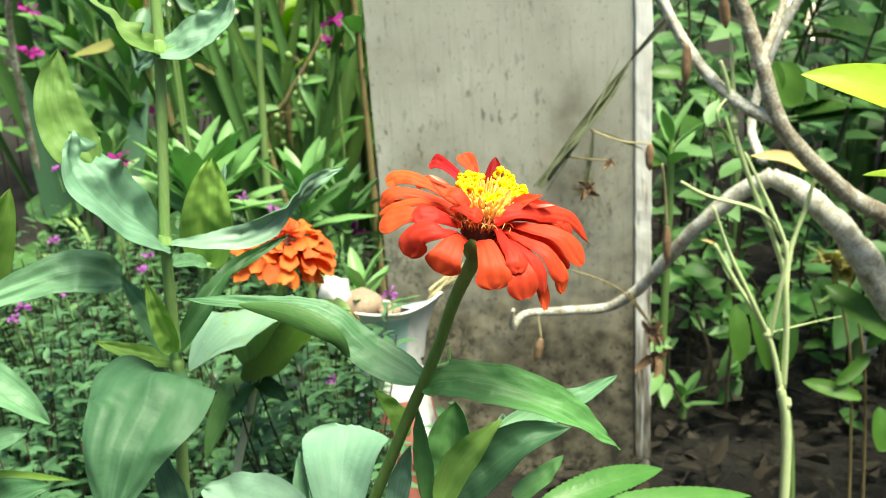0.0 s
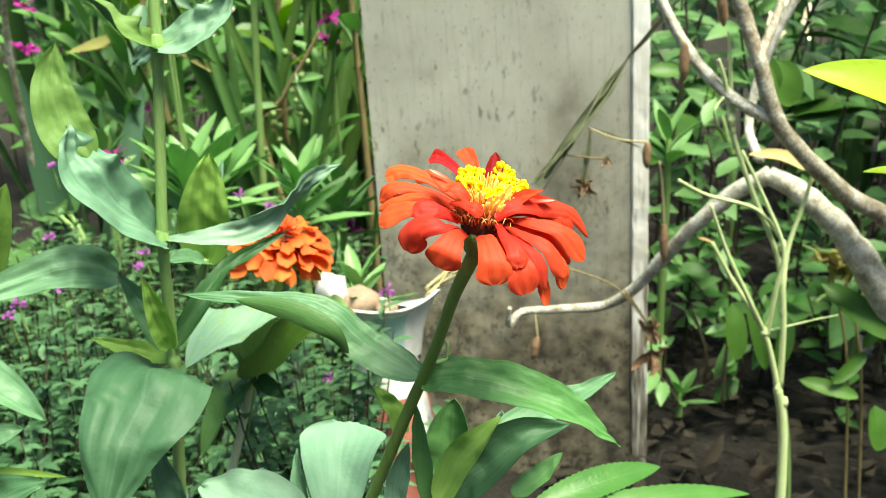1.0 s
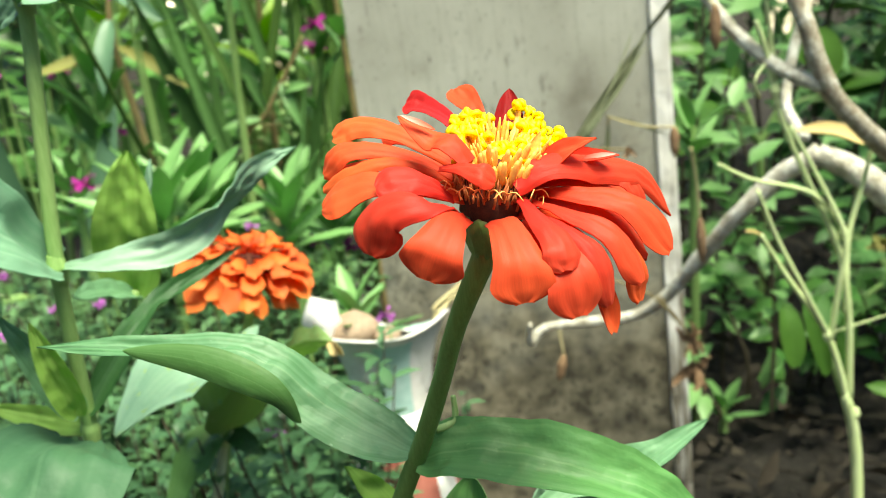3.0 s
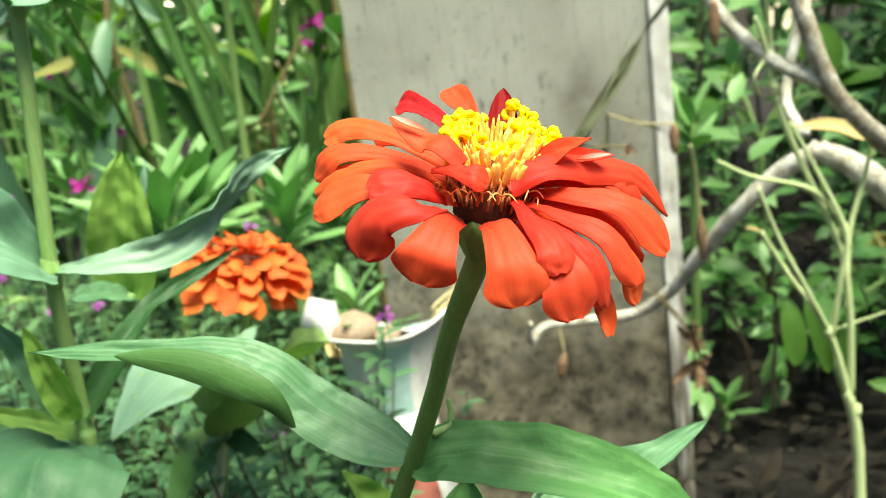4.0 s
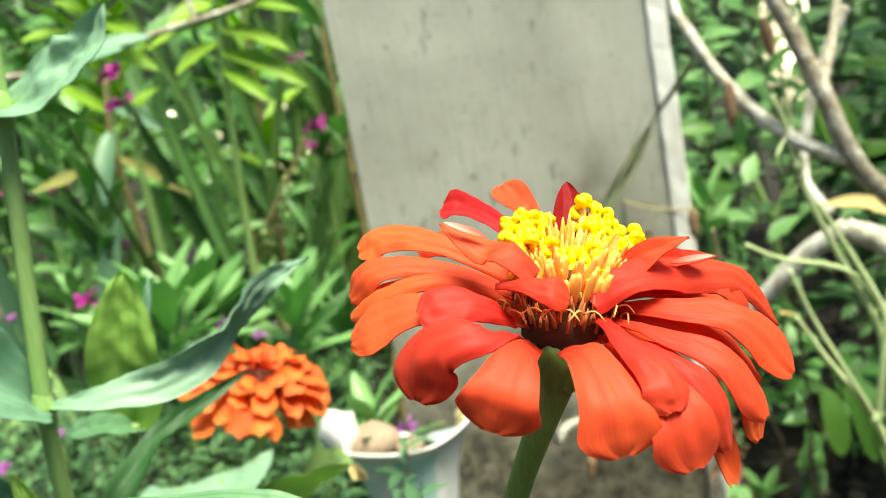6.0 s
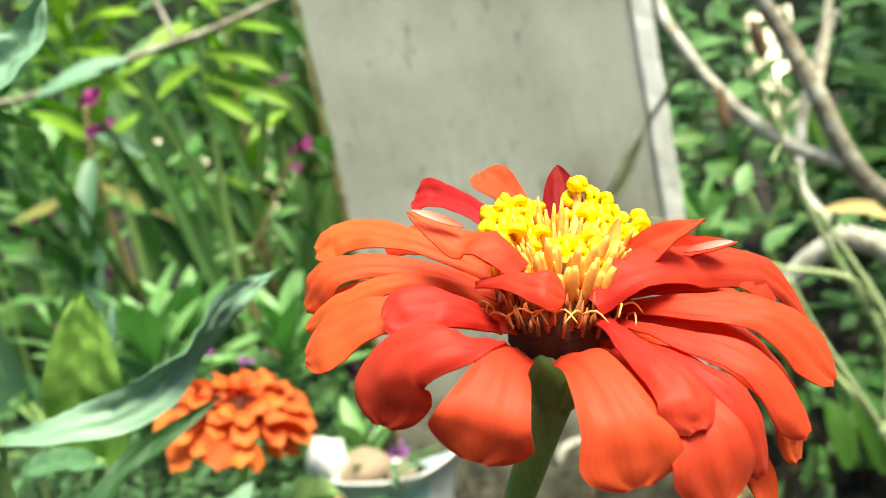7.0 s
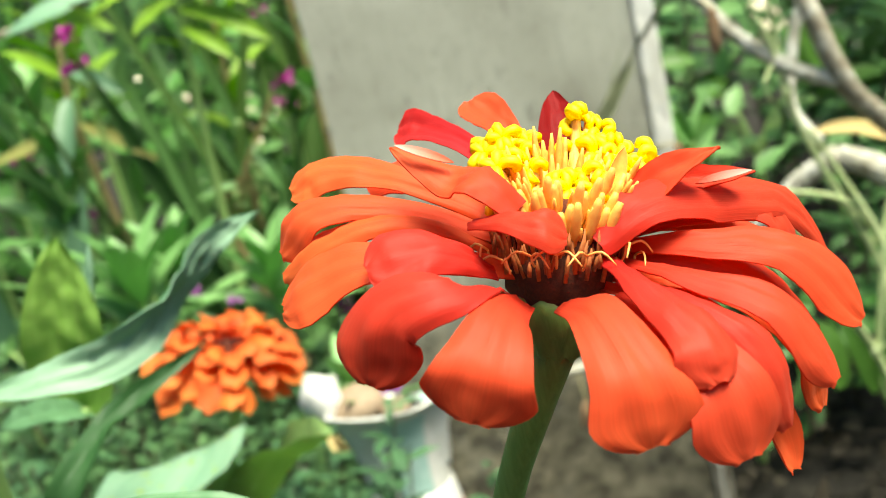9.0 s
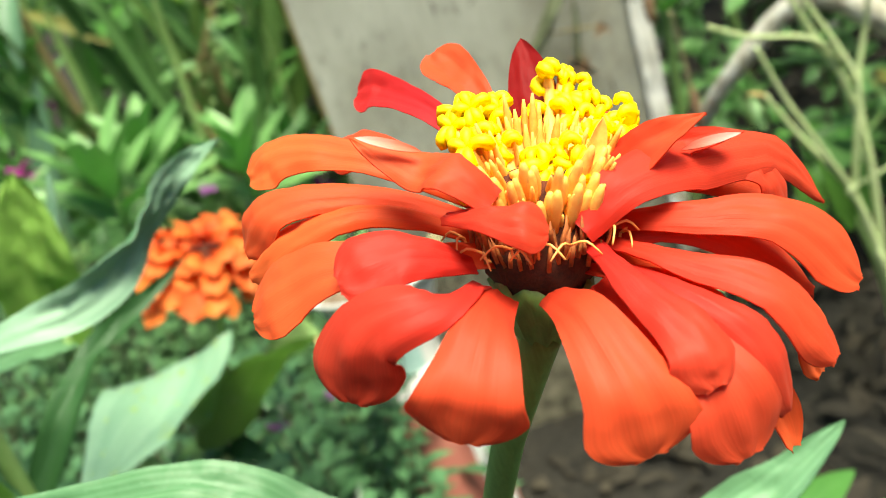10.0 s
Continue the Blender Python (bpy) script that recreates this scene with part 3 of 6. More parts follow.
def main_zinnia():
    plant = thing("zinnia", "orange-red zinnia in full bloom on a thick green stem", "flower")
    pts = [(-0.0375, 0.0360, 0.4875), (-0.0277, 0.0300, 0.5136), (-0.0204, 0.0250, 0.5329), (-0.0152, 0.0200, 0.5467), (-0.0096, 0.0140, 0.5637), (-0.0048, 0.0070, 0.5801), C - AXIS * 0.010]
    part("stem", tube(*rooted(pts, [0.0023, 0.0023, 0.0023, 0.0022, 0.0021, 0.0021, 0.0027]), 14, 0.05), DEEPSTEM, plant, "thick green hairy stem")
    # receptacle: green scaly cup under the petals
    cup = lathe([(0.0010, -0.010), (0.0021, -0.0085), (0.0038, -0.0062), (0.0060, -0.003), (0.0069, 0.0), (0.0068, 0.003), (0.0058, 0.006), (0.004, 0.008), (0.0005, 0.009)],
                22, lambda g, k: (0.0004 * math.sin(7 * g + k * 2.1), 0))
    turn = AXIS.to_track_quat("Z", "Y").to_matrix().to_4x4()
    cup.transform(Matrix.Translation(C) @ turn)
    head = part("flower_head", cup, CORE, plant, "dark red-brown flower core")
    green = lathe([(0.0027, -0.0112), (0.0034, -0.0100), (0.0049, -0.0072), (0.0060, -0.0045), (0.0056, -0.0038)], 26, lambda g, k: (0.0003 * math.sin(9 * g + 2.0 * k), 0.0006 * math.sin(9 * g)))
    green.transform(Matrix.Translation(C) @ turn)
    part("calyx", green, DEEPSTEM, head, "green scaly calyx")

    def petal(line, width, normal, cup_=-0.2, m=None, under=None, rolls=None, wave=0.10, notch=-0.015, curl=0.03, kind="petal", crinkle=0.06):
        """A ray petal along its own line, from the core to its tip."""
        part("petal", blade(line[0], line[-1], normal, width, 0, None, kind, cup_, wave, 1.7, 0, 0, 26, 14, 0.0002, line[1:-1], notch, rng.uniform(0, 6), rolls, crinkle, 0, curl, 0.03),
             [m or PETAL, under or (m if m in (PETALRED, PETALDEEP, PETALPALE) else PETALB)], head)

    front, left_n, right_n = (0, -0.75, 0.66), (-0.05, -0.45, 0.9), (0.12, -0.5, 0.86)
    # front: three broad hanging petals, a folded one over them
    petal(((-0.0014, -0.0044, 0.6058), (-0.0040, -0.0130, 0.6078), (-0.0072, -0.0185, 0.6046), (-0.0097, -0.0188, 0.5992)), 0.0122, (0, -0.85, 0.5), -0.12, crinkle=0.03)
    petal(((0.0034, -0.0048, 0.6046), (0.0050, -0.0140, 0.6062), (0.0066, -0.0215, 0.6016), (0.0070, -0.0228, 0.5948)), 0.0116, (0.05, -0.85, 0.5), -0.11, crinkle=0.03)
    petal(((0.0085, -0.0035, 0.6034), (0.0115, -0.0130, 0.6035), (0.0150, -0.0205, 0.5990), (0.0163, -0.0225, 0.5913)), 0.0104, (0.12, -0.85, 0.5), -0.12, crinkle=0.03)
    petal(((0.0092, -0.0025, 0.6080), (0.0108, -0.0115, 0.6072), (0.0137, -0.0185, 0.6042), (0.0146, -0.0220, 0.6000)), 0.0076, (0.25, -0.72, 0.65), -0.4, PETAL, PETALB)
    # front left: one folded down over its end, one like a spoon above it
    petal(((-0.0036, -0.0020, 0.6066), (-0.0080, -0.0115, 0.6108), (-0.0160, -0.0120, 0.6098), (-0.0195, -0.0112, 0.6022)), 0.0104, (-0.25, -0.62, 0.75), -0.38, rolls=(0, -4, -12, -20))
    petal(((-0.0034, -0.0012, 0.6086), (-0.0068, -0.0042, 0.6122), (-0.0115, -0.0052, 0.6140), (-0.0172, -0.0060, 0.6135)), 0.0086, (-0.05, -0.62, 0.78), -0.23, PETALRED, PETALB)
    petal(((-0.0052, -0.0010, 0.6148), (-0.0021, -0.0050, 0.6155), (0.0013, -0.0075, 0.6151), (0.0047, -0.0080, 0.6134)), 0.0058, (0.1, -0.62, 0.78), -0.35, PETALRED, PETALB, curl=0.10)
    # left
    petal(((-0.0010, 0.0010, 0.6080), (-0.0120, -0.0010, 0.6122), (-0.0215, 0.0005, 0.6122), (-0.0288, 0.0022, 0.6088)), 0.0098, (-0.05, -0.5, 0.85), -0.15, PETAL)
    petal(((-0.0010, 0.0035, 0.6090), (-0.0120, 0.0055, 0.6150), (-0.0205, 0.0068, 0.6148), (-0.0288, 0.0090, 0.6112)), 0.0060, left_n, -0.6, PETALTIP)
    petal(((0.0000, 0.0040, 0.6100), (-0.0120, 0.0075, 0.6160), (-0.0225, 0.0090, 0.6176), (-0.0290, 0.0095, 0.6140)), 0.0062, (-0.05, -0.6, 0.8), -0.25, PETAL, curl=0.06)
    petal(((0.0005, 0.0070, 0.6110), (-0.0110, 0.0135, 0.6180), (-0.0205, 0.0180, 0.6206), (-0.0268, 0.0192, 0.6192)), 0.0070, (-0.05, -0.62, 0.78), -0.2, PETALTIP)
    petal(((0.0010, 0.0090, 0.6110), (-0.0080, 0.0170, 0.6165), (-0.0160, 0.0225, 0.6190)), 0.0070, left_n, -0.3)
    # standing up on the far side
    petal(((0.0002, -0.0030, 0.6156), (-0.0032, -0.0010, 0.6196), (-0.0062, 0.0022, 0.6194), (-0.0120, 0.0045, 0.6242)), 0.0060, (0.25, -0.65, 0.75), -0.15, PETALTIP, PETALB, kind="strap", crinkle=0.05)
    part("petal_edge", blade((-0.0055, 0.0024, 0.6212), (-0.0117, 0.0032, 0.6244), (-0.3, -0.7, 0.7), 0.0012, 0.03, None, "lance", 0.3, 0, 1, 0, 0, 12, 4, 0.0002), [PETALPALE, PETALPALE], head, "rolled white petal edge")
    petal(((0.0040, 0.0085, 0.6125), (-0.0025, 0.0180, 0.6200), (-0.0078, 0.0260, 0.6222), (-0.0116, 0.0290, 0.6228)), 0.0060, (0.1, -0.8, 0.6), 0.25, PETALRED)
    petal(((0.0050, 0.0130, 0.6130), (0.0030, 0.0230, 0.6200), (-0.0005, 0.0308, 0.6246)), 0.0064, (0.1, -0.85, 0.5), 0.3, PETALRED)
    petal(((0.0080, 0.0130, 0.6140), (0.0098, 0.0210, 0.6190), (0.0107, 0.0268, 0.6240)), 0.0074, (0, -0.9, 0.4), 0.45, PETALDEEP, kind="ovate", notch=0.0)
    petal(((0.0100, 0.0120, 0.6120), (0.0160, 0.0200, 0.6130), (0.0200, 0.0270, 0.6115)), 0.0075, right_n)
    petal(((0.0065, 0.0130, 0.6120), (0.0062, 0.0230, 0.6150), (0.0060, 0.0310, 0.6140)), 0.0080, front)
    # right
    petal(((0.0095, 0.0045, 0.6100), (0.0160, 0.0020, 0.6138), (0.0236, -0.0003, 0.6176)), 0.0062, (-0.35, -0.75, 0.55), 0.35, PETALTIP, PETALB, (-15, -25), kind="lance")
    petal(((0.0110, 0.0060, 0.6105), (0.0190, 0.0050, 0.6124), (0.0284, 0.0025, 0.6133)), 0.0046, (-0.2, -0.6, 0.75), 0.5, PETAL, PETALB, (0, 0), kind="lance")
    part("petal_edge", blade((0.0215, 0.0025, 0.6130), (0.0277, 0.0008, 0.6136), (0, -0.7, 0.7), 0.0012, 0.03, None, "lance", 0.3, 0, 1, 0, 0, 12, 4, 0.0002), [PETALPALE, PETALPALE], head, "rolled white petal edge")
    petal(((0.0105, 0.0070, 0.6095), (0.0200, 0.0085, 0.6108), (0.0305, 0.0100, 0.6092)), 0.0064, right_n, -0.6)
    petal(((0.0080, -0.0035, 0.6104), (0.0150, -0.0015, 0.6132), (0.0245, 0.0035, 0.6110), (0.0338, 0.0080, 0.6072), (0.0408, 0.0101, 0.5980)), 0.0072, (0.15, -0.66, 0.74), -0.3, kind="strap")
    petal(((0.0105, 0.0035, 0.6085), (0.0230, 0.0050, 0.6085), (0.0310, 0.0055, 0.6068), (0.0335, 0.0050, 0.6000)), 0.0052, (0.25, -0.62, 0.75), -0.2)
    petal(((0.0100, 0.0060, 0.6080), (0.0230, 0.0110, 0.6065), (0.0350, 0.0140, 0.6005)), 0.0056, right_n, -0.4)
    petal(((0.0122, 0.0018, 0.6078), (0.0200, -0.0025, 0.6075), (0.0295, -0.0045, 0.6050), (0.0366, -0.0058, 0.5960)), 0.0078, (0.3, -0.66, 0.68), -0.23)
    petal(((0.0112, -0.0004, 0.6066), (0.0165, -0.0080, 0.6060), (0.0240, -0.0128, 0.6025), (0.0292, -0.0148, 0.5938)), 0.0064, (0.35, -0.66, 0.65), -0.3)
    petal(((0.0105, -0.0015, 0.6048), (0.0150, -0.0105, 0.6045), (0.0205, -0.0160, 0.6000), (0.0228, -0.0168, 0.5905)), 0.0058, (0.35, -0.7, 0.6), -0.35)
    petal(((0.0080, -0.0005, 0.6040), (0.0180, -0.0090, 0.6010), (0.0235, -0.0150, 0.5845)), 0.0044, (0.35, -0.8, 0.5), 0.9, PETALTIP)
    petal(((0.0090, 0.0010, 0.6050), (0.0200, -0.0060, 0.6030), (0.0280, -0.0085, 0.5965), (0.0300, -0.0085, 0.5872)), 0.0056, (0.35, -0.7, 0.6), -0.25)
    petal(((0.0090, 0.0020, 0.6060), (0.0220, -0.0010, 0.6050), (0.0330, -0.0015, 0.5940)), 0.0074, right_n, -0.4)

    # disc: a crowded crown of yellow star florets on pale tubes
    star = bmesh.new()
    for k in range(5):
        g = 6.28319 * k / 5 + 0.25 * math.sin(k * 2.3)
        d = V(math.cos(g), math.sin(g), 0)
        s2 = 0.85 + 0.3 * ((k * 3) % 5) / 5
        e = V(-d.y, d.x, 0) * 0.0003 * math.sin(k * 1.7)
        tube([V(0, 0, 0), d * 0.0009 * s2 + V(0, 0, 0.0007), d * 0.0018 * s2 + V(0, 0, 0.0006) + e, d * 0.0021 * s2 + V(0, 0, -0.0003) + e, d * 0.0015 * s2 + V(0, 0, -0.0009)],
             [0.0005, 0.00062, 0.00074, 0.00066, 0.00035], 6, 0, star, 2)
    bmesh.ops.create_icosphere(star, subdivisions=1, radius=0.0007)
    me = bpy.data.meshes.new("floret")
    star.normal_update()
    star.to_mesh(me)
    star.free()
    me.materials.append(YELLOW)
    me.polygons.foreach_set("use_smooth", [True] * len(me.polygons))
    tubes = bmesh.new()
    own = random.Random(3)
    crown = V(0.0092, 0.0095, 0.6182)
    core = V(0.0062, 0.0062, 0.6105)
    tilt = V(0.20, -0.34, 1).normalized().to_track_quat("Z", "Y").to_matrix()
    cone = lathe([(0.0054, -0.004), (0.0052, 0.0), (0.0042, 0.002), (0.0026, 0.0036), (0.0004, 0.004)], 20, lambda g, k: (0.0003 * math.sin(6 * g + k), 0))
    cone.transform(Matrix.Translation(core) @ tilt.to_4x4())
    part("disc", cone, DISC, head, "orange-brown cone of the disc")
    for k in range(42):
        g = k * 2.39996 + own.uniform(-0.2, 0.2)
        q = (k + 0.5) / 42
        r = 0.0020 + 0.0098 * q ** 0.8
        h = (0.0 if q > 0.42 else -0.0012) - 0.0016 * q ** 4 + own.uniform(-0.0026, 0.0005)
        if q > 0.72 and math.sin(g) < -0.3:
            h -= own.uniform(0.0, 0.0014)
        local = V(1.08 * r * math.cos(g), 0.95 * r * math.sin(g), h)
        top = crown + tilt @ local
        foot = core + tilt @ V(0.50 * local.x, 0.50 * local.y, 0.002)
        lean = (tilt @ V(0.9 * math.cos(g) * q, 0.9 * math.sin(g) * q, 1)).normalized()
        bent = foot.lerp(top, 0.55) + V(own.uniform(-0.0007, 0.0007), own.uniform(-0.0007, 0.0007), 0)
        tube([foot, bent, foot.lerp(top, 0.97)], [0.0004, own.uniform(0.00050, 0.0008), 0.0007], 6, 0, tubes, 3)
        if q < 0.16 or (q > 0.55 and math.sin(g) < -0.3 and k % 2):
            continue
        ob = new("floret", me)
        ob.parent = head
        ob.matrix_local = Matrix.Translation(top) @ lean.to_track_quat("Z", "Y").to_matrix().to_4x4() @ pose(0, 0, 0, own.uniform(-55, 55), own.uniform(-55, 55), own.uniform(0, 360)) @ Matrix.Scale(own.uniform(0.74, 1.16), 4)
    for k in range(150):
        g = 6.28319 * k / 50 + own.uniform(-0.05, 0.05)
        rr = own.uniform(0.0030, 0.0062)
        foot = core + tilt @ V(rr * math.cos(g), rr * math.sin(g), own.uniform(-0.0035, 0.0015))
        way = tilt @ V(0.35 * math.cos(g), 0.35 * math.sin(g), 1).normalized()
        ln = own.uniform(0.0050, 0.0085)
        tube([foot, foot + way * ln * 0.6, foot + way * ln], [0.0004, 0.0005, 0.00015], 6, 0, tubes, 2)
    # unopened florets packed down the disc's flank
    for k in range(74):
        g = k * 2.39996
        r = own.uniform(0.0048, 0.0068)
        foot = C + turn.to_3x3() @ V(r * math.cos(g), r * math.sin(g), 0.0085 - 0.9 * r + own.uniform(0.0, 0.003))
        way = (turn.to_3x3() @ V(0.45 * math.cos(g), 0.45 * math.sin(g), 1)).normalized()
        ln = own.uniform(0.0036, 0.0060)
        tube([foot - way * 0.001, foot + way * ln * 0.6, foot + way * ln], [0.0005, 0.0007, 0.0003], 6, 0, tubes, 2)
    # dark chaff scales round the foot of the disc
    scales = bmesh.new()
    e = turn.to_3x3()
    for k in range(170):
        g = k * 2.39996
        r = own.uniform(0.0046, 0.0066)
        f = C + e @ V(1.25 * r * math.cos(g), 1.25 * r * math.sin(g), own.uniform(-0.001, 0.003))
        tilt = own.uniform(0.05, 0.5)
        d = e @ V(tilt * math.cos(g + own.uniform(-1, 1)), tilt * math.sin(g + own.uniform(-1, 1)), 1).normalized()
        ln = own.uniform(0.0016, 0.0042)
        tube([f, f + d * ln * 0.55, f + d * ln], [0.0003, 0.00034, 0.00005], 4, 0, scales, 1)
    tagged(part("chaff", scales, CHAFF, head, "rust-brown chaff scales"), kind="stuff")
    tagged(part("floret_column", tubes, TUBE, head, "pale peach floret tubes"), kind="stuff")
    part("bract", blade((0.0098, 0.0020, 0.6105), (0.0142, 0.0032, 0.6188), V(0, -1, 0.2), 0.0024, 0.02, None, "strap", 0.6, 0, 1, 0, 0, 10, 4), [TUBE, TUBE], head, "pale papery bract")
    # thin curled styles at the foot of the front petals
    for k in range(15):
        g = radians(k * 24 + own.uniform(-9, 9))
        out, along = V(math.cos(g), math.sin(g), 0), V(-math.sin(g), math.cos(g), 0)
        f = C + e @ (out * 0.0079 + V(0, 0, own.uniform(-0.0008, 0.0010)))
        up = own.uniform(0.0012, 0.0026)
        fork = f + e @ (out * 0.0010 + V(0, 0, up))
        line = bmesh.new()
        tube([f, f.lerp(fork, 0.5) + e @ (out * 0.0003), fork], [0.00016, 0.00016, 0.00015], 5, 0, line, 3)
        for s in (-1, 1):
            tube([fork, fork + e @ (along * (0.0013 * s) + out * 0.0012 + V(0, 0, 0.0006)), fork + e @ (along * (0.0028 * s) + out * 0.0018 + V(0, 0, -0.0008))], [0.00015, 0.00015, 0.00010], 5, 0, line, 3)
        part("style", line, STYLE, head, "thin orange forked style")

    # the head turns about its own core
    head.data.transform(Matrix.Translation(-C))
    head.location = C
    for one in head.children:
        one.location -= C
    cam.data.dof.focus_object = head

    # leaves at the node and below it
    def leaf(b, t, n, w, m=None, **kw):
        kw.setdefault("crinkle", 0.075)
        part("leaf", blade(b, t, n, w, **kw), [m or ZLEAF, m or ZLEAF], plant)

    # the pair at the joint: the far one long with a rolled-over margin, the other ovate and drooping
    leaf((-0.0180, 0.0235, 0.5422), (-0.1067, 0.0410, 0.5701), (0.10, -0.52, 0.86), 0.0190, via=((-0.0262, 0.0270, 0.5453), (-0.0344, 0.0300, 0.5497), (-0.0409, 0.0320, 0.5544), (-0.0484, 0.0340, 0.5619), (-0.0587, 0.0360, 0.5664), (-0.0795, 0.0380, 0.5688),), wave=0.16, waves=1.3, rolls=(0, 0, 0, 4, 6, 0), nu=48, nv=18, cup=0.10, kind="ovate", crinkle=0.06, pleat=0.022, thick=0.00012)
    # Olive underside, coloured darker for the skylight lost by hanging down.
    part("leaf_fold", blade((-0.0838, 0.0340, 0.5701), (-0.0433, 0.0270, 0.5489), (-0.22, -0.86, 0.42), 0.0088, via=((-0.0680, 0.0300, 0.5683), (-0.0573, 0.0270, 0.5650), (-0.0481, 0.0250, 0.5594),), kind="lance", cup=-0.3, nu=40, nv=14, thick=0.00012), [ZFOLD, ZLEAF], plant, "hanging leaf margin, olive green darkened as shade")
    leaf((-0.0173, 0.0220, 0.5408), (0.0556, 0.0220, 0.5109), (0.15, -0.62, 0.85), 0.0200, ZFRESH, via=((-0.0066, 0.0200, 0.5437), (0.0095, 0.0160, 0.5428), (0.0295, 0.0140, 0.5350), (0.0444, 0.0170, 0.5237),), wave=0.20, waves=1.5, rolls=(0, 0, -5, -12), nu=48, nv=18, cup=0.35, kind="ovate", crinkle=0.08, pleat=0.03, thick=0.00012)
    part("side_shoot", tube(((-0.0121, 0.0240, 0.5469), (-0.0077, 0.0260, 0.5480), (-0.0075, 0.0280, 0.5534),), [0.0010, 0.0009, 0.0006], 8), STEM, plant)
    # folded leaves crowded below the joint
    leaf((0.0111, 0.0500, 0.5016), (0.0606, 0.0580, 0.5236), (-0.2, -0.45, 0.9), 0.0170, via=((0.0297, 0.0520, 0.5101), (0.0438, 0.0550, 0.5143),), wave=0.14, waves=1.6, nu=26, nv=10, cup=0.5)
    leaf((-0.0080, 0.0360, 0.4837), (0.0406, 0.0450, 0.5082), (-0.55, -0.6, 0.6), 0.0230, ZMID, via=((0.0035, 0.0380, 0.4929), (0.0194, 0.0400, 0.5046),), wave=0.16, waves=1.4, nu=30, nv=12, cup=0.8, rolls=(25, 10, 0))
    leaf((-0.0125, 0.0260, 0.4880), (0.0119, 0.0340, 0.5190), (-0.5, -0.8, 0.4), 0.0150, ZYOUNG, via=((-0.0050, 0.0280, 0.5028), (0.0035, 0.0300, 0.5111),), wave=0.12, waves=1.4, nu=26, nv=10, cup=0.7, rolls=(20, 0, -10))
    leaf((-0.0102, 0.0460, 0.4798), (-0.0049, 0.0540, 0.5163), (-0.3, -0.9, 0.2), 0.0200, ZFRESH, via=((-0.0073, 0.0500, 0.4984),), wave=0.2, waves=1.6, nu=26, nv=10, cup=0.7, kind="strap")
    leaf((-0.0174, 0.0300, 0.4855), (-0.0199, 0.0260, 0.5299), (0.5, -0.9, 0.2), 0.0095, ZFRESH, via=((-0.0199, 0.0280, 0.5095),), wave=0.1, nu=22, nv=8, cup=0.8)
    leaf((-0.0264, 0.0460, 0.5054), (-0.0366, 0.0400, 0.5304), (0.5, -0.7, 0.5), 0.0120, ZYOUNG, via=((-0.0292, 0.0440, 0.5168),), wave=0.1, nu=22, nv=8, cup=0.4)
    leaf((0.0090, 0.0560, 0.4915), (0.0142, 0.0600, 0.5071), (0.2, -0.9, 0.3), 0.0130, ZPALE, via=((0.0128, 0.0580, 0.4982),), nu=18, nv=8, cup=0.5)
    leaf((0.0178, 0.0500, 0.4728), (0.0394, 0.0600, 0.4863), (-0.3, -0.6, 0.8), 0.0110, ZFRESH, via=((0.0300, 0.0550, 0.4791),), wave=0.1, nu=18, nv=8, cup=0.4)
    leaf((-0.0306, 0.0340, 0.4808), (-0.0237, 0.0340, 0.5086), (-0.4, -0.9, 0.3), 0.0120, ZPALE, via=((-0.0273, 0.0340, 0.4936),), nu=18, nv=8, cup=0.5)
    return plant


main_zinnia()


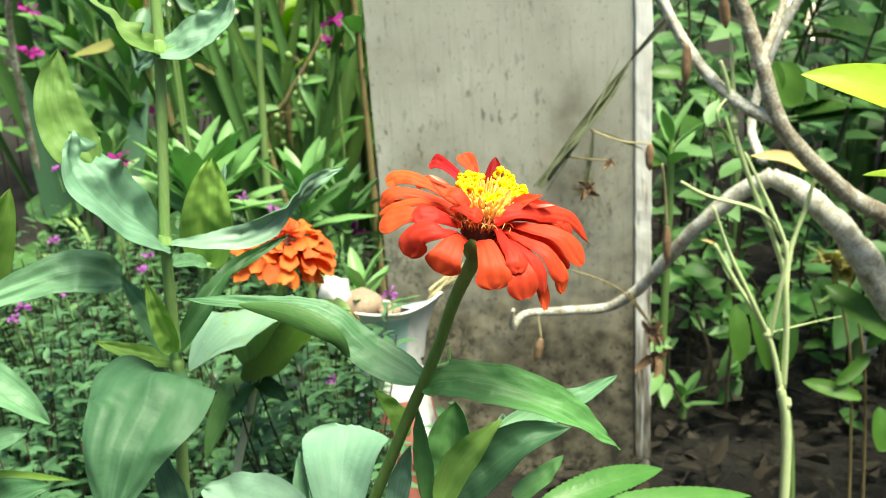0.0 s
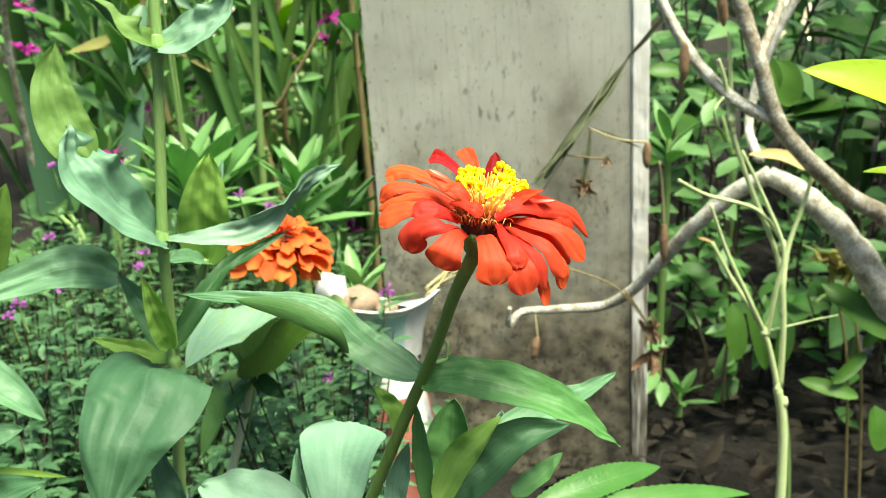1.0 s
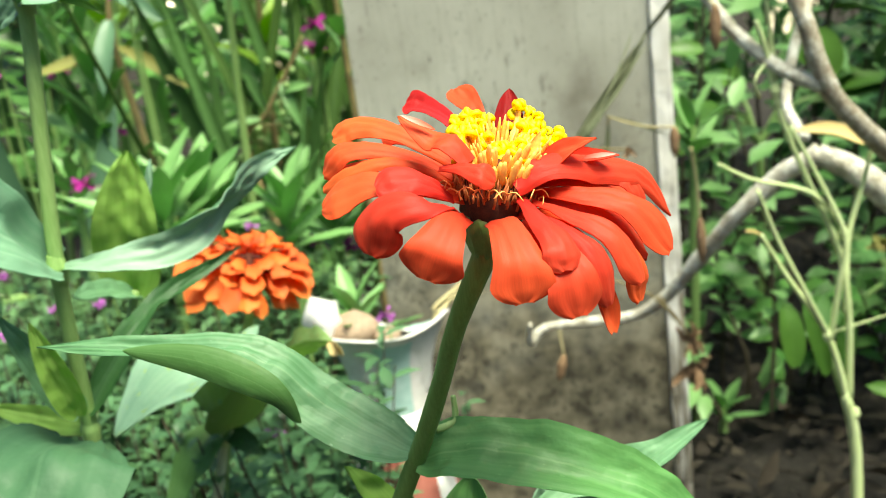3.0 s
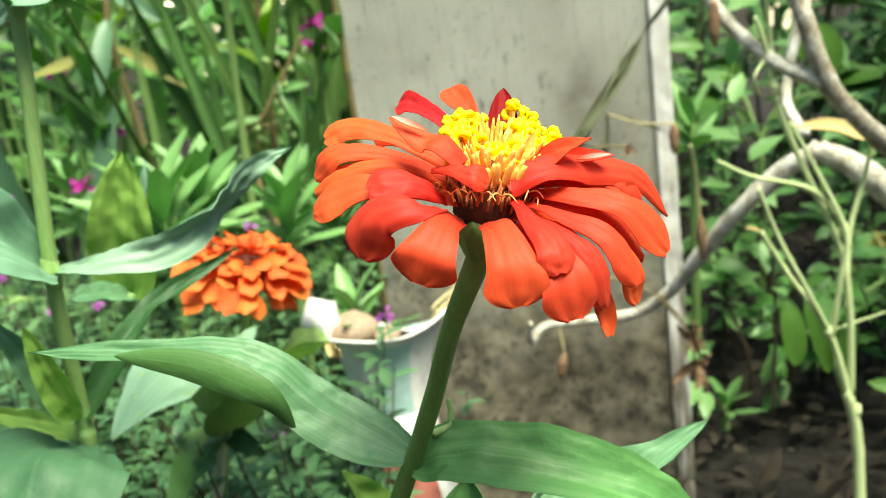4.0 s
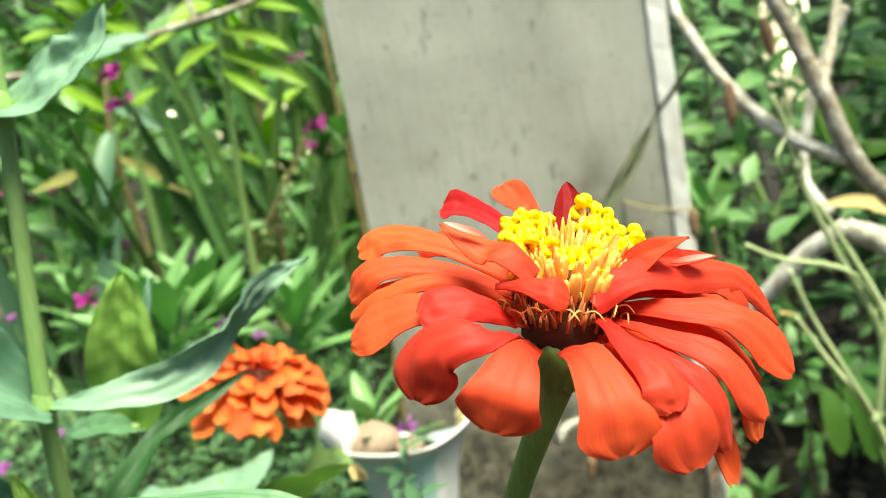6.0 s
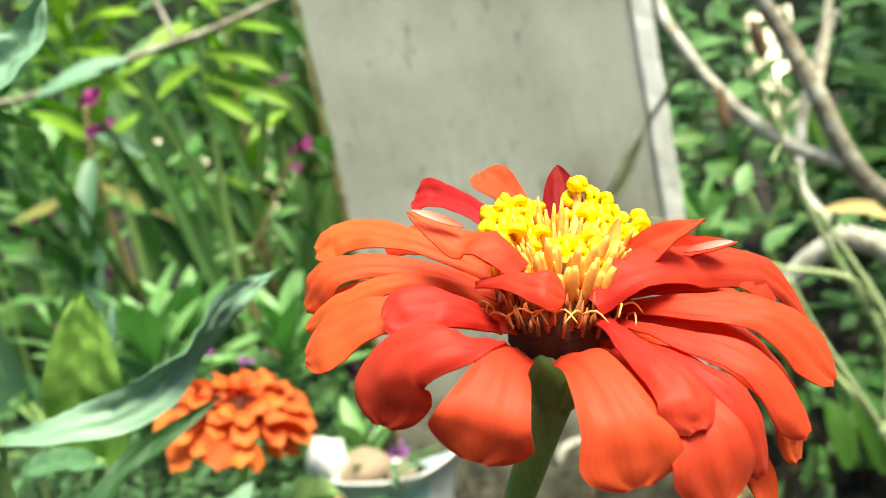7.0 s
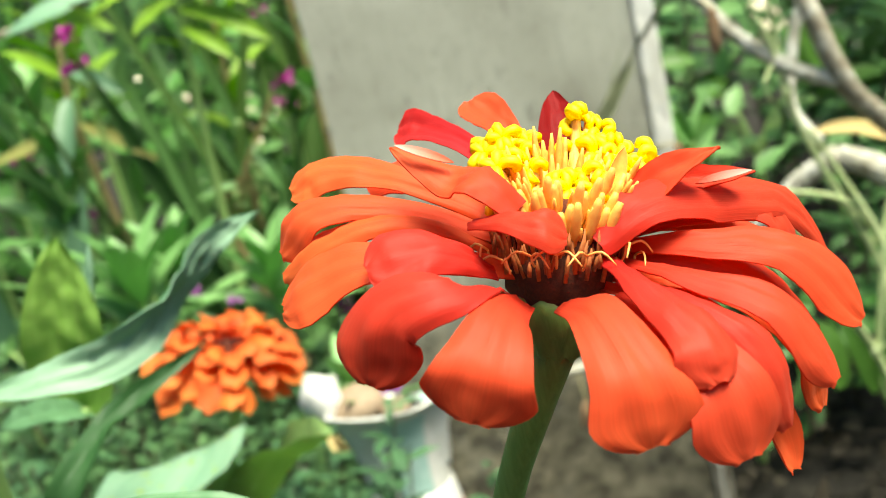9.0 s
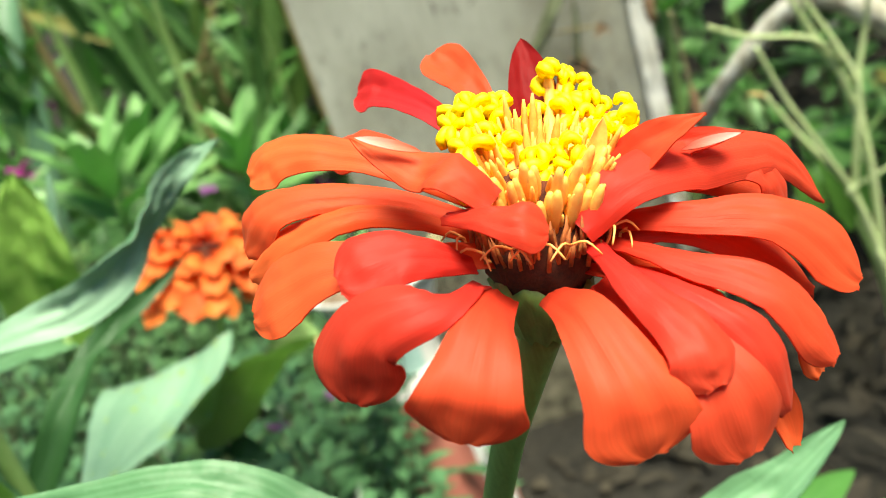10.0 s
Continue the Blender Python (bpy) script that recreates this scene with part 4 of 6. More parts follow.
def left_zinnia():
    plant = thing("zinnia", "green zinnia stalk with opposite leaves, not in flower", "flower plant")
    st = [(-0.1518, 0.1450, 0.3887), (-0.1468, 0.1430, 0.4453), (-0.143, 0.143, 0.496), (-0.1385, 0.136, 0.561), (-0.131, 0.140, 0.650), (-0.128, 0.142, 0.730)]
    part("stem", tube(*rooted(st, [0.0032, 0.0030, 0.0029, 0.0026, 0.0025, 0.0023]), 14, 0.05), STEM, plant)
    for k in (2, 3, 4):
        p = V(*st[k])
        part("node", tube([p - V(0, 0, 0.006), p, p + V(0, 0, 0.005)], [0.0026, 0.0036, 0.0025], 14, 0.08), STEM, plant, "swollen stem joint")

    def leaf(b, t, n, w, m=None, under=None, **kw):
        kw.setdefault("nu", 30), kw.setdefault("nv", 16), kw.setdefault("crinkle", 0.075), kw.setdefault("pleat", 0.055)
        part("leaf", blade(b, t, n, w, **kw), [m or ZLEAF, under or m or ZLEAF], plant)

    n1, n2, n3 = V(*st[3]), V(*st[2]), V(*st[4])
    # pair at the middle joint: one twisted over and upright at its end, one long with a rolled tip
    leaf(n1, (-0.1668, 0.1180, 0.6200), (0.18, -0.65, 0.92), 0.037, ZPALE, ZBACK, via=((-0.1463, 0.1200, 0.5800), (-0.1575, 0.1120, 0.5975), (-0.1635, 0.1145, 0.6100)), rolls=(0, 3, 8, 25, 50), wave=0.08, waves=2.2, cup=0.34, crinkle=0.10, nu=40, nv=18, pleat=0.075)
    leaf((-0.1610, 0.1175, 0.6045), (-0.1718, 0.1300, 0.6535), (0.35, -0.85, 0.35), 0.027, ZBACK, ZPALE, via=((-0.1690, 0.1190, 0.6180), (-0.1738, 0.1240, 0.6360)), wave=0.06, cup=0.25, nu=28)
    leaf(n1, (-0.0525, 0.140, 0.594), (-0.10, -0.62, 0.92), 0.0128, ZPALE, ZLEAF, via=((-0.1167, 0.1250, 0.5651), (-0.0955, 0.1300, 0.5666), (-0.0776, 0.1350, 0.5782), (-0.0660, 0.1380, 0.5887)), rolls=(0, 0, 45, 118, 60, 5), wave=0.2, waves=2.2, cup=0.35, crinkle=0.10, kind="lance", nu=40)
    # top pair
    leaf(n3, (-0.0935, 0.1320, 0.6735), (-0.25, -0.75, 0.7), 0.025, ZPALE, via=((-0.1148, 0.1320, 0.6560), (-0.1022, 0.1300, 0.6618)), wave=0.15, waves=1.6, cup=0.3, rolls=(0, 0, 5, 25), crinkle=0.1)
    leaf(n3, (-0.1590, 0.1300, 0.6795), (0.3, -0.9, 0.5), 0.0175, ZBACK, ZMID, via=((-0.1350, 0.1250, 0.6564), (-0.1458, 0.1220, 0.6669)), wave=0.15, cup=0.5, rolls=(0, 25, 60, 60))
    leaf(n3, (-0.1038, 0.1300, 0.6426), (0, -0.6, 0.8), 0.006, ZYOUNG, arch=0.12, cup=0.3)
    leaf(n3, (-0.1458, 0.1500, 0.6403), (0, -0.9, 0.4), 0.012, ZPALE, arch=0.12, cup=0.3)
    # lower joint: big drooping leaf towards the camera, others around it
    leaf(n2 + V(0, -0.004, -0.002), (-0.1573, 0.0620, 0.4583), (0.05, -0.85, 0.55), 0.070, ZMID, via=((-0.1435, 0.1100, 0.5055), (-0.1438, 0.0900, 0.5002), (-0.1503, 0.0760, 0.4858)), wave=0.12, waves=1.3, cup=-0.06, rolls=(0, 0, 0), nu=40, nv=16)
    leaf(n2, (-0.1889, 0.1600, 0.5016), (0.2, -0.8, 0.7), 0.012, ZYOUNG, arch=-0.05, cup=0.5)
    # axil shoots
    part("shoot", tube([n2, (-0.1468, 0.1650, 0.4993), (-0.1399, 0.1900, 0.5144), (-0.1349, 0.1960, 0.5299)], [0.0024, 0.0022, 0.002, 0.0018], 10), STEM, plant)
    leaf((-0.1417, 0.1400, 0.5037), (-0.0905, 0.2026, 0.5426), (-0.5, -0.9, 0.6), 0.0135, ZDARK, ZYOUNG, via=((-0.1248, 0.1550, 0.5269), (-0.1158, 0.1780, 0.5338)), cup=0.6, wave=0.06, rolls=(30, 10, 60))
    leaf((-0.1422, 0.1350, 0.5052), (-0.1597, 0.1300, 0.5476), (0.6, -0.9, 0.2), 0.015, ZLEAF, arch=0.0, arch2=0.08, cup=0.6)
    leaf((-0.1406, 0.1300, 0.5075), (-0.1451, 0.1200, 0.5480), (0.4, -1, 0.1), 0.013, ZYOUNG, arch=0.05, cup=0.6)
    leaf((-0.1357, 0.1960, 0.5283), (-0.127, 0.196, 0.588), (0.1, -0.9, 0.4), 0.033, ZYOUNG, arch=0.10, arch2=0.08, cup=0.5)
    leaf((-0.1355, 0.2000, 0.5269), (-0.1249, 0.215, 0.580), (-0.9, -0.7, 0.15), 0.015, ZPALE, arch=-0.02, cup=0.5)
    leaf((-0.1345, 0.1960, 0.5283), (-0.1454, 0.1600, 0.5418), (0.1, -0.7, 0.7), 0.016, ZLEAF, arch=0.1, cup=0.4)
    # a leaf reaching out to the side
    leaf((-0.1614, 0.1350, 0.5446), (-0.2325, 0.1100, 0.5387), (0.1, -0.85, 0.65), 0.026, ZLEAF, via=((-0.1767, 0.1250, 0.5529), (-0.1962, 0.1200, 0.5499)), wave=0.1, waves=1.5, cup=0.3, rolls=(0, 0, 0))
    return plant


left_zinnia()


def orange_zinnia():
    plant = thing("zinnia", "smaller orange zinnia, double, with layered drooping petals", "flower")
    c = V(-0.1165, 0.325, 0.492)
    axis = V(0.15, 0.04, 1).normalized()
    turn = axis.to_track_quat("Z", "Y").to_matrix()
    node = V(-0.1454, 0.3290, 0.3932)
    part("stem", tube(*rooted([node, (-0.1395, 0.3265, 0.4266), c - axis * 0.03, c - axis * 0.006], [0.0030, 0.0027, 0.0028, 0.0036], 0.01), 12, 0.05), STEM, plant)
    part("lower_stem", tube(*rooted([(-0.1683, 0.3330, 0.3182), node], [0.0032, 0.0030]), 12, 0.05), CREAMSTEM, plant, "pale cream-green lower stem")
    core = lathe([(0.003, -0.012), (0.009, -0.007), (0.0105, 0.0), (0.010, 0.005), (0.007, 0.007), (0.004, 0.008), (0.0003, 0.009)], 20)
    core.transform(Matrix.Translation(c) @ turn.to_4x4())
    head = part("flower_head", core, CORE, plant)
    own = random.Random(11)
    for row, (count, r, h, ln, droop, w) in enumerate(((15, 0.009, -0.004, 0.027, -0.60, 0.0135), (15, 0.0095, -0.001, 0.029, -0.36, 0.0135), (14, 0.0095, 0.002, 0.028, -0.18, 0.014),
                                              (13, 0.009, 0.005, 0.025, -0.02, 0.0135), (11, 0.008, 0.008, 0.020, 0.10, 0.0125), (8, 0.006, 0.011, 0.015, 0.25, 0.011), (5, 0.003, 0.013, 0.010, 0.5, 0.0095))):
        for k in range(count):
            g = 6.28319 * (k + 0.5 * (row % 2)) / count + own.uniform(-0.1, 0.1)
            d = turn @ V(math.cos(g), math.sin(g), 0)
            b = c + d * r + axis * h
            l2 = ln * own.uniform(0.78, 1.18)
            t = b + (d + axis * (droop + own.uniform(-0.12, 0.12))).normalized() * l2
            part("petal", blade(b, t, axis, w * own.uniform(0.68, 1.0), 0.10, 0.16, "petal", own.uniform(-0.4, 0.4), 0.28, 1.4, own.uniform(-38, 38), 0, 12, 8, 0.0003, None, 0.05, own.uniform(0, 6), None, 0.05), [ORANGE, ORANGE], head)

    def leaf(b, t, n, w, m, under=None, **kw):
        part("leaf", blade(b, t, n, w, nu=24, nv=10, crinkle=0.07, **kw), [m, under or m], plant)

    part("node", tube([node - V(0.003, 0, 0.010), node, node + V(0.001, 0, 0.008)], [0.0026, 0.0040, 0.0026], 12, 0.08), PALESTEM, plant, "pale swollen stem joint")
    leaf(node, (-0.0655, 0.250, 0.4765), (-0.38, 0.15, 0.88), 0.058, ZUNDER, ZUNDER, via=((-0.1290, 0.3180, 0.4085), (-0.1075, 0.2930, 0.4400), (-0.0870, 0.2700, 0.4650)), cup=0.6, wave=0.05)
    leaf(node, (-0.1445, 0.1670, 0.4800), (0.05, -0.30, 0.95), 0.058, ZPALE, ZUNDER, via=((-0.1420, 0.3050, 0.4400), (-0.1330, 0.2780, 0.4690), (-0.1280, 0.2500, 0.4765), (-0.1350, 0.2100, 0.4795)), cup=0.18, wave=0.12, waves=1.3, kind="lance")
    part("dry_tip", blade((-0.0675, 0.250, 0.4760), (-0.0605, 0.248, 0.4690), (0, -0.9, 0.4), 0.007, 0.1, None, "lance", 0.5, 0.2, 2, 0, 60, 10, 4), [DRYL, DRYL], plant, "withered brown leaf tip")
    leaf(node, (-0.1811, 0.3000, 0.3447), (-0.75, -0.75, 0.25), 0.036, ZFOLD, ZPALE, via=((-0.1560, 0.3200, 0.3880), (-0.1690, 0.3120, 0.3720)), cup=0.5, wave=0.05, rolls=(10, 0, -10))
    leaf(node, (-0.1226, 0.3200, 0.3797), (0.2, -0.9, 0.6), 0.016, ZDARK, arch=0.1, cup=0.4)
    return plant


orange_zinnia()


def low_zinnia():
    """Leafy shoots in front that show only their upper leaves."""
    plant = thing("zinnia", "broad pale grey-green zinnia leaves low in the bed", "flower plant")
    part("stem", tube(*rooted([(-0.075, 0.06, 0.33), (-0.0683, 0.0700, 0.4519), (-0.0598, 0.0700, 0.4661)], [0.004, 0.0035, 0.003]), 10), STEM, plant)

    def leaf(b, t, n, w, m, **kw):
        part("leaf", blade(b, t, n, w, nu=24, nv=10, crinkle=0.07, **kw), [m, m], plant)

    leaf((-0.0570, 0.0480, 0.4520), (-0.0535, 0.0900, 0.4880), (-0.2, -0.9, 0.5), 0.040, ZSOFT, arch=0.04, arch2=0.10, wave=0.25, waves=1.6, cup=0.3, kind="petal", roll=8)
    leaf((-0.0699, 0.0500, 0.4632), (-0.1206, 0.0850, 0.4600), (0.0, -0.7, 0.8), 0.032, ZSOFT, arch=0.14, wave=0.14, cup=0.3)
    leaf((-0.1423, 0.1200, 0.4167), (-0.1540, 0.1300, 0.4567), (0, -1, 0.4), 0.018, ZLEAF, arch=0.04, wave=0.1, cup=0.4)
    leaf((-0.0654, 0.0500, 0.4602), (-0.0766, 0.0900, 0.4745), (-0.7, -0.8, 0.3), 0.016, ZLEAF, arch=0.04, cup=0.5)
    leaf((-0.2545, 0.1200, 0.4112), (-0.1967, 0.1000, 0.4550), (0, -0.7, 0.8), 0.030, ZLEAF, arch=0.2, wave=0.12, cup=0.3)
    leaf((-0.2288, 0.1000, 0.5208), (-0.1871, 0.0900, 0.4928), (0.3, -0.7, 0.8), 0.022, ZLEAF, arch=0.16, wave=0.1, cup=0.4)
    leaf((-0.2520, 0.1600, 0.5182), (-0.2083, 0.1400, 0.5891), (0.5, -1, 0.2), 0.030, ZYOUNG, arch=0.1, cup=0.4)
    leaf((-0.2501, 0.1400, 0.4513), (-0.2223, 0.1400, 0.4616), (0.3, -0.7, 0.8), 0.016, ZLEAF, arch=0.1, cup=0.4)
    leaf((-0.2527, 0.1400, 0.4380), (-0.2136, 0.1600, 0.4202), (0.3, -0.7, 0.8), 0.006, ZYOUNG, arch=0.05, cup=0.4)
    return plant


low_zinnia()


def serrated_plant():
    plant = thing("leafy_seedling", "light green toothed lance leaves at the bed's edge", "plant")

    def toothed(b, t, n, w):
        bm = blade(b, t, n, w, 0.08, None, "lance", 0.25, 0, 1, 0, 0, 72, 6, teeth=24)
        part("leaf", bm, [LANCE2, LANCE2], plant)

    toothed((0.0287, 0.1200, 0.4147), (0.1070, 0.1600, 0.4144), (0.1, -0.5, 0.9), 0.019)
    toothed((0.0373, 0.1200, 0.4110), (0.1571, 0.1600, 0.3952), (0.1, -0.5, 0.9), 0.014)
    toothed((0.0373, 0.1200, 0.4077), (0.1239, 0.1400, 0.3899), (0.1, -0.5, 0.9), 0.020)
    part("stem", tube(*rooted([(0.02, 0.13, 0.30), (0.0316, 0.1200, 0.4146)], [0.003, 0.002]), 8), STEM, plant)
    return plant


serrated_plant()


# ---------------------------------------------------------------- vase
def vase():
    t = thing("vase", "chipped white glazed vase with teal stripes and red panels", "vase")

    def lip(g, k):
        s = min(max(0, k - 2) / 5, 1)
        return 0.005 * s * math.cos(2 * g), s * (-0.0095 + 0.0045 * max(0, math.cos(g)) ** 2 - 0.004 * max(0, -math.cos(g)) + 0.002 * math.cos(3 * g + 1) - 0.024 * max(0, math.sin(g + 0.35)) ** 1.5)

    prof = [(0.0275, 0.325), (0.0268, 0.335), (0.0265, 0.350), (0.0282, 0.368), (0.0318, 0.384), (0.0362, 0.395), (0.0405, 0.402), (0.0425, 0.404), (0.0430, 0.4062), (0.0412, 0.4066), (0.0380, 0.399), (0.0325, 0.388), (0.0270, 0.370), (0.0240, 0.345)]
    bm = lathe(prof, 72, lip)
    for f in bm.faces:
        q = f.calc_center_median()
        a = (math.degrees(math.atan2(q.y, q.x)) + 85 + 60) % 120 - 60
        f.material_index = 1 if abs(a) < 24 and q.z < 0.390 else 0
    part("neck", bm, [GLAZE, TEAL], t, "white flared neck with teal stripes")
    bm = lathe([(0.0, 0.0), (0.045, 0.0), (0.050, 0.01), (0.052, 0.06), (0.052, 0.13), (0.050, 0.19), (0.044, 0.24), (0.0395, 0.27), (0.0358, 0.29), (0.0315, 0.31), (0.0283, 0.327), (0.027, 0.330), (0.02, 0.330), (0.0, 0.330)], 72)
    for f in bm.faces:
        q = f.calc_center_median()
        a = (math.degrees(math.atan2(q.y, q.x)) + 92 + 60) % 120 - 60
        f.material_index = 0 if abs(a) < 43 and q.z < 0.318 else 1
    part("body", bm, [TERRA, GLAZE], t, "white body with dull red panels")
    bm = bmesh.new()
    bmesh.ops.create_circle(bm, cap_ends=True, segments=32, radius=0.0262)
    bmesh.ops.subdivide_edges(bm, edges=bm.edges[:], cuts=2)
    bmesh.ops.translate(bm, verts=bm.verts, vec=(0, 0, 0.3760))
    part("filling", bm, SOIL, t, "dark soil filling")
    t.matrix_world = pose(-0.057, 0.472, 0.0, 0, 0, 4)
    st = part("stone", rock(0.0200, 4, 0.75, 0.22), SAND)
    st.location = (-0.0830, 0.476, 0.3890)
    tagged(st, "pale sandy stone lying in the vase's mouth", "stone")
    st = part("stone", rock(0.0105, 9, 0.8, 0.25), SAND)
    st.location = (-0.0570, 0.470, 0.3835)
    tagged(st, "small sandy stone lying in the vase's mouth", "stone")


vase()
st = part("shard", rock(0.0140, 21, 1.25, 0.55), GLAZE)
st.location = (-0.1020, 0.4700, 0.4010)
tagged(st, "white broken shard resting in the vase's mouth", "shard")


# ---------------------------------------------------------------- lance-leaved plants
def balsam(base, height, lean, whorls, ln, w, label, flowers=0, m=None, bare=0.0, seed=0):
    own = random.Random(seed)
    plant = thing("balsam", label, "flower plant", "balsam plants")
    base = V(*base)
    top = base + V(lean[0], lean[1], height)
    mid = base.lerp(top, 0.5) + V(own.uniform(-0.02, 0.02), own.uniform(-0.02, 0.02), 0)
    part("stem", tube([base - V(0, 0, 0.02), mid, top], [0.007, 0.0055, 0.003], 10, 0.08), STEM if bare < 0.4 else BROWNSTEM, plant)
    count = round(0.8 * whorls)
    for k in range(count):
        s = bare + (1 - bare) * (k + 0.6) / count
        p = base.lerp(mid, s * 2) if s < 0.5 else mid.lerp(top, s * 2 - 1)
        g = k * 2.4 + own.uniform(-0.3, 0.3)
        up = 0.35 + 0.9 * s * s + own.uniform(-0.3, 0.3)
        d = V(math.cos(g), math.sin(g), up).normalized()
        l2 = ln * own.uniform(0.75, 1.15) * (1.0 if s < 0.85 else 0.75)
        part("leaf", blade(p, p + d * l2, V(-d.x * 0.6, -d.y * 0.6, 1), w * own.uniform(1.0, 1.5), 0.10, 0.08, "lance", 0.35, 0.06, 3, own.uniform(-30, 30), 0, 10, 4), [m or LANCE, m or LANCE], plant)
    for k in range(flowers):
        s = own.uniform(0.6, 0.95)
        p = base.lerp(top, s) + any_dir(0.2) * 0.025
        bloom(p, plant, own)
    return plant


def bloom(p, parent, own, size=0.018, m=None):
    head = part("blossom", rock(size * 0.2, 1), m or MAGENTA, parent, "magenta blossom" if m is None else "small violet blossom")
    head.location = p
    for k in range(10):
        g = 6.283 * k / 10 + own.uniform(-0.3, 0.3)
        d = V(math.cos(g), math.sin(g) - 0.35, own.uniform(-0.5, 0.8)).normalized()
        part("petal", blade((0, 0, 0), d * size * own.uniform(0.8, 1.15), V(0, -0.5, 1), size * own.uniform(0.35, 0.75), 0.1, None, "petal", 0.2, 0.3, 1, own.uniform(-60, 60), 0, 6, 4, 0.0003), [m or MAGENTA, m or MAGENTA], head)


def seedling(base, count, ln, w, label, seed, m=None, stem=0.1):
    own = random.Random(seed)
    plant = thing("balsam_seedling", label, "plant", "young balsam plants")
    base = V(*base)
    line, thick = [base - V(0, 0, stem), base - V(0, 0, stem * 0.5), base], [0.006, 0.005, 0.003]
    if stem > 0.05:
        line, thick = rooted(line, thick, 1.0)
    part("stem", tube(line, thick, 8), STEM, plant)
    for k in range(count):
        g = k * 2.4 + own.uniform(-0.25, 0.25)
        s = k / count
        d = V(math.cos(g), math.sin(g), 0.15 + 1.5 * s + own.uniform(-0.1, 0.2)).normalized()
        b = base - V(0, 0, (1 - s) * stem * 0.55)
        part("leaf", blade(b, b + d * ln * own.uniform(0.8, 1.1) * (1 - 0.3 * s), V(-d.x, -d.y, 0.8), w * own.uniform(0.85, 1.1), 0.08, 0.02, "lance", 0.4, 0.05, 3, own.uniform(-20, 20), 0, 12, 4), [m or LANCE, m or LANCE], plant)
    return plant


seedling((-0.2957, 0.7800, 0.4263), 18, 0.115, 0.026, "light green young balsam with a rosette of lance leaves", 1)
seedling((-0.2771, 0.8600, 0.4188), 14, 0.11, 0.025, "light green young balsam with a rosette of lance leaves", 2)
seedling((-0.1720, 0.8000, 0.4096), 18, 0.10, 0.022, "light green young balsam with a rosette of lance leaves", 3)
seedling((-0.1313, 0.8800, 0.3715), 16, 0.10, 0.020, "light green young balsam with a rosette of lance leaves", 4)
seedling((-0.4596, 0.9800, 0.4187), 12, 0.07, 0.018, "small balsam seedling in the bed", 5)
seedling((-0.0818, 0.5000, 0.3943), 9, 0.058, 0.015, "small green plant growing out of the vase", 6, None, 0.05)
seedling((0.3273, 0.9200, 0.0550), 10, 0.055, 0.014, "small green seedling on bare soil", 7, None, 0.04)
seedling((0.3142, 1.0000, 0.4104), 9, 0.09, 0.02, "light green young balsam beside the slab", 8)

balsam((-0.22, 1.36, 0.0), 0.56, (0.05, -0.05), 16, 0.09, 0.018, "tall balsam with magenta flowers and yellowing leaves", 0, LANCE2, 0.35, 21)
balsam((-0.46, 1.15, 0.0), 0.62, (-0.02, 0.0), 26, 0.11, 0.026, "tall balsam with magenta flowers", 1, None, 0.3, 22)
balsam((-0.60, 1.30, 0.0), 0.66, (0.03, 0.0), 26, 0.12, 0.028, "tall balsam with magenta flowers", 2, None, 0.3, 23)
balsam((-0.35, 1.55, 0.0), 0.72, (0.05, 0.0), 26, 0.12, 0.026, "tall leafy green balsam", 0, LANCE2, 0.25, 24)
balsam((-0.10, 1.55, 0.0), 0.70, (-0.03, 0.0), 16, 0.11, 0.022, "tall leafy green balsam", 0, DARK, 0.3, 25)
balsam((-0.75, 1.6, 0.0), 0.75, (0.05, 0.0), 26, 0.13, 0.03, "tall leafy green balsam", 1, LANCE2, 0.2, 26)
balsam((-0.25, 1.8, 0.0), 0.85, (0.0, 0.0), 28, 0.13, 0.03, "tall leafy green balsam", 0, LANCE2, 0.2, 27)

balsam((-0.50, 1.42, 0.0), 0.86, (0.02, -0.05), 30, 0.14, 0.026, "tall light green balsam with long leaves", 0, LANCEY, 0.6, 28)
balsam((-0.30, 1.48, 0.0), 0.84, (0.03, -0.05), 15, 0.13, 0.024, "tall light green balsam with long leaves", 0, LANCEY, 0.5, 29)
balsam((-0.12, 1.36, 0.0), 0.80, (-0.03, -0.03), 14, 0.11, 0.022, "tall light green balsam with long leaves", 0, LANCE, 0.55, 30)


def stray_leaves():
    """A thin balsam with a few hanging and yellowing leaves."""
    plant = thing("balsam", "thin balsam with hanging blue-green and yellowing leaves", "flower plant", "balsam plants")
    part("stem", tube([(-0.36, 1.16, -0.02), (-0.4251, 1.1600, 0.4780), (-0.4338, 1.1600, 0.5818), (-0.4249, 1.1600, 0.6647)], [0.006, 0.0055, 0.005, 0.003], 8, 0.1), BROWNSTEM, plant)
    for b2, t2, w, m in (((-0.4331, 1.1600, 0.5972), (-0.4417, 1.1000, 0.4996), 0.030, BLUEGREEN), ((-0.4245, 1.1600, 0.6283), (-0.3498, 1.1200, 0.5863), 0.022, BLUEGREEN), ((-0.4307, 1.1600, 0.5581), (-0.3324, 1.1200, 0.4973), 0.020, YELLOWING),
                         ((-0.4292, 1.1600, 0.5461), (-0.5437, 1.1200, 0.5300), 0.024, YELLOWING), ((-0.4286, 1.1600, 0.6197), (-0.4834, 1.1200, 0.6655), 0.024, LANCEY)):
        part("leaf", blade(b2, t2, (0.1, -0.8, 0.6), w, 0.08, None, "lance", 0.3, 0.08, 2, 0, 20, 14, 6), [m, m], plant)


stray_leaves()


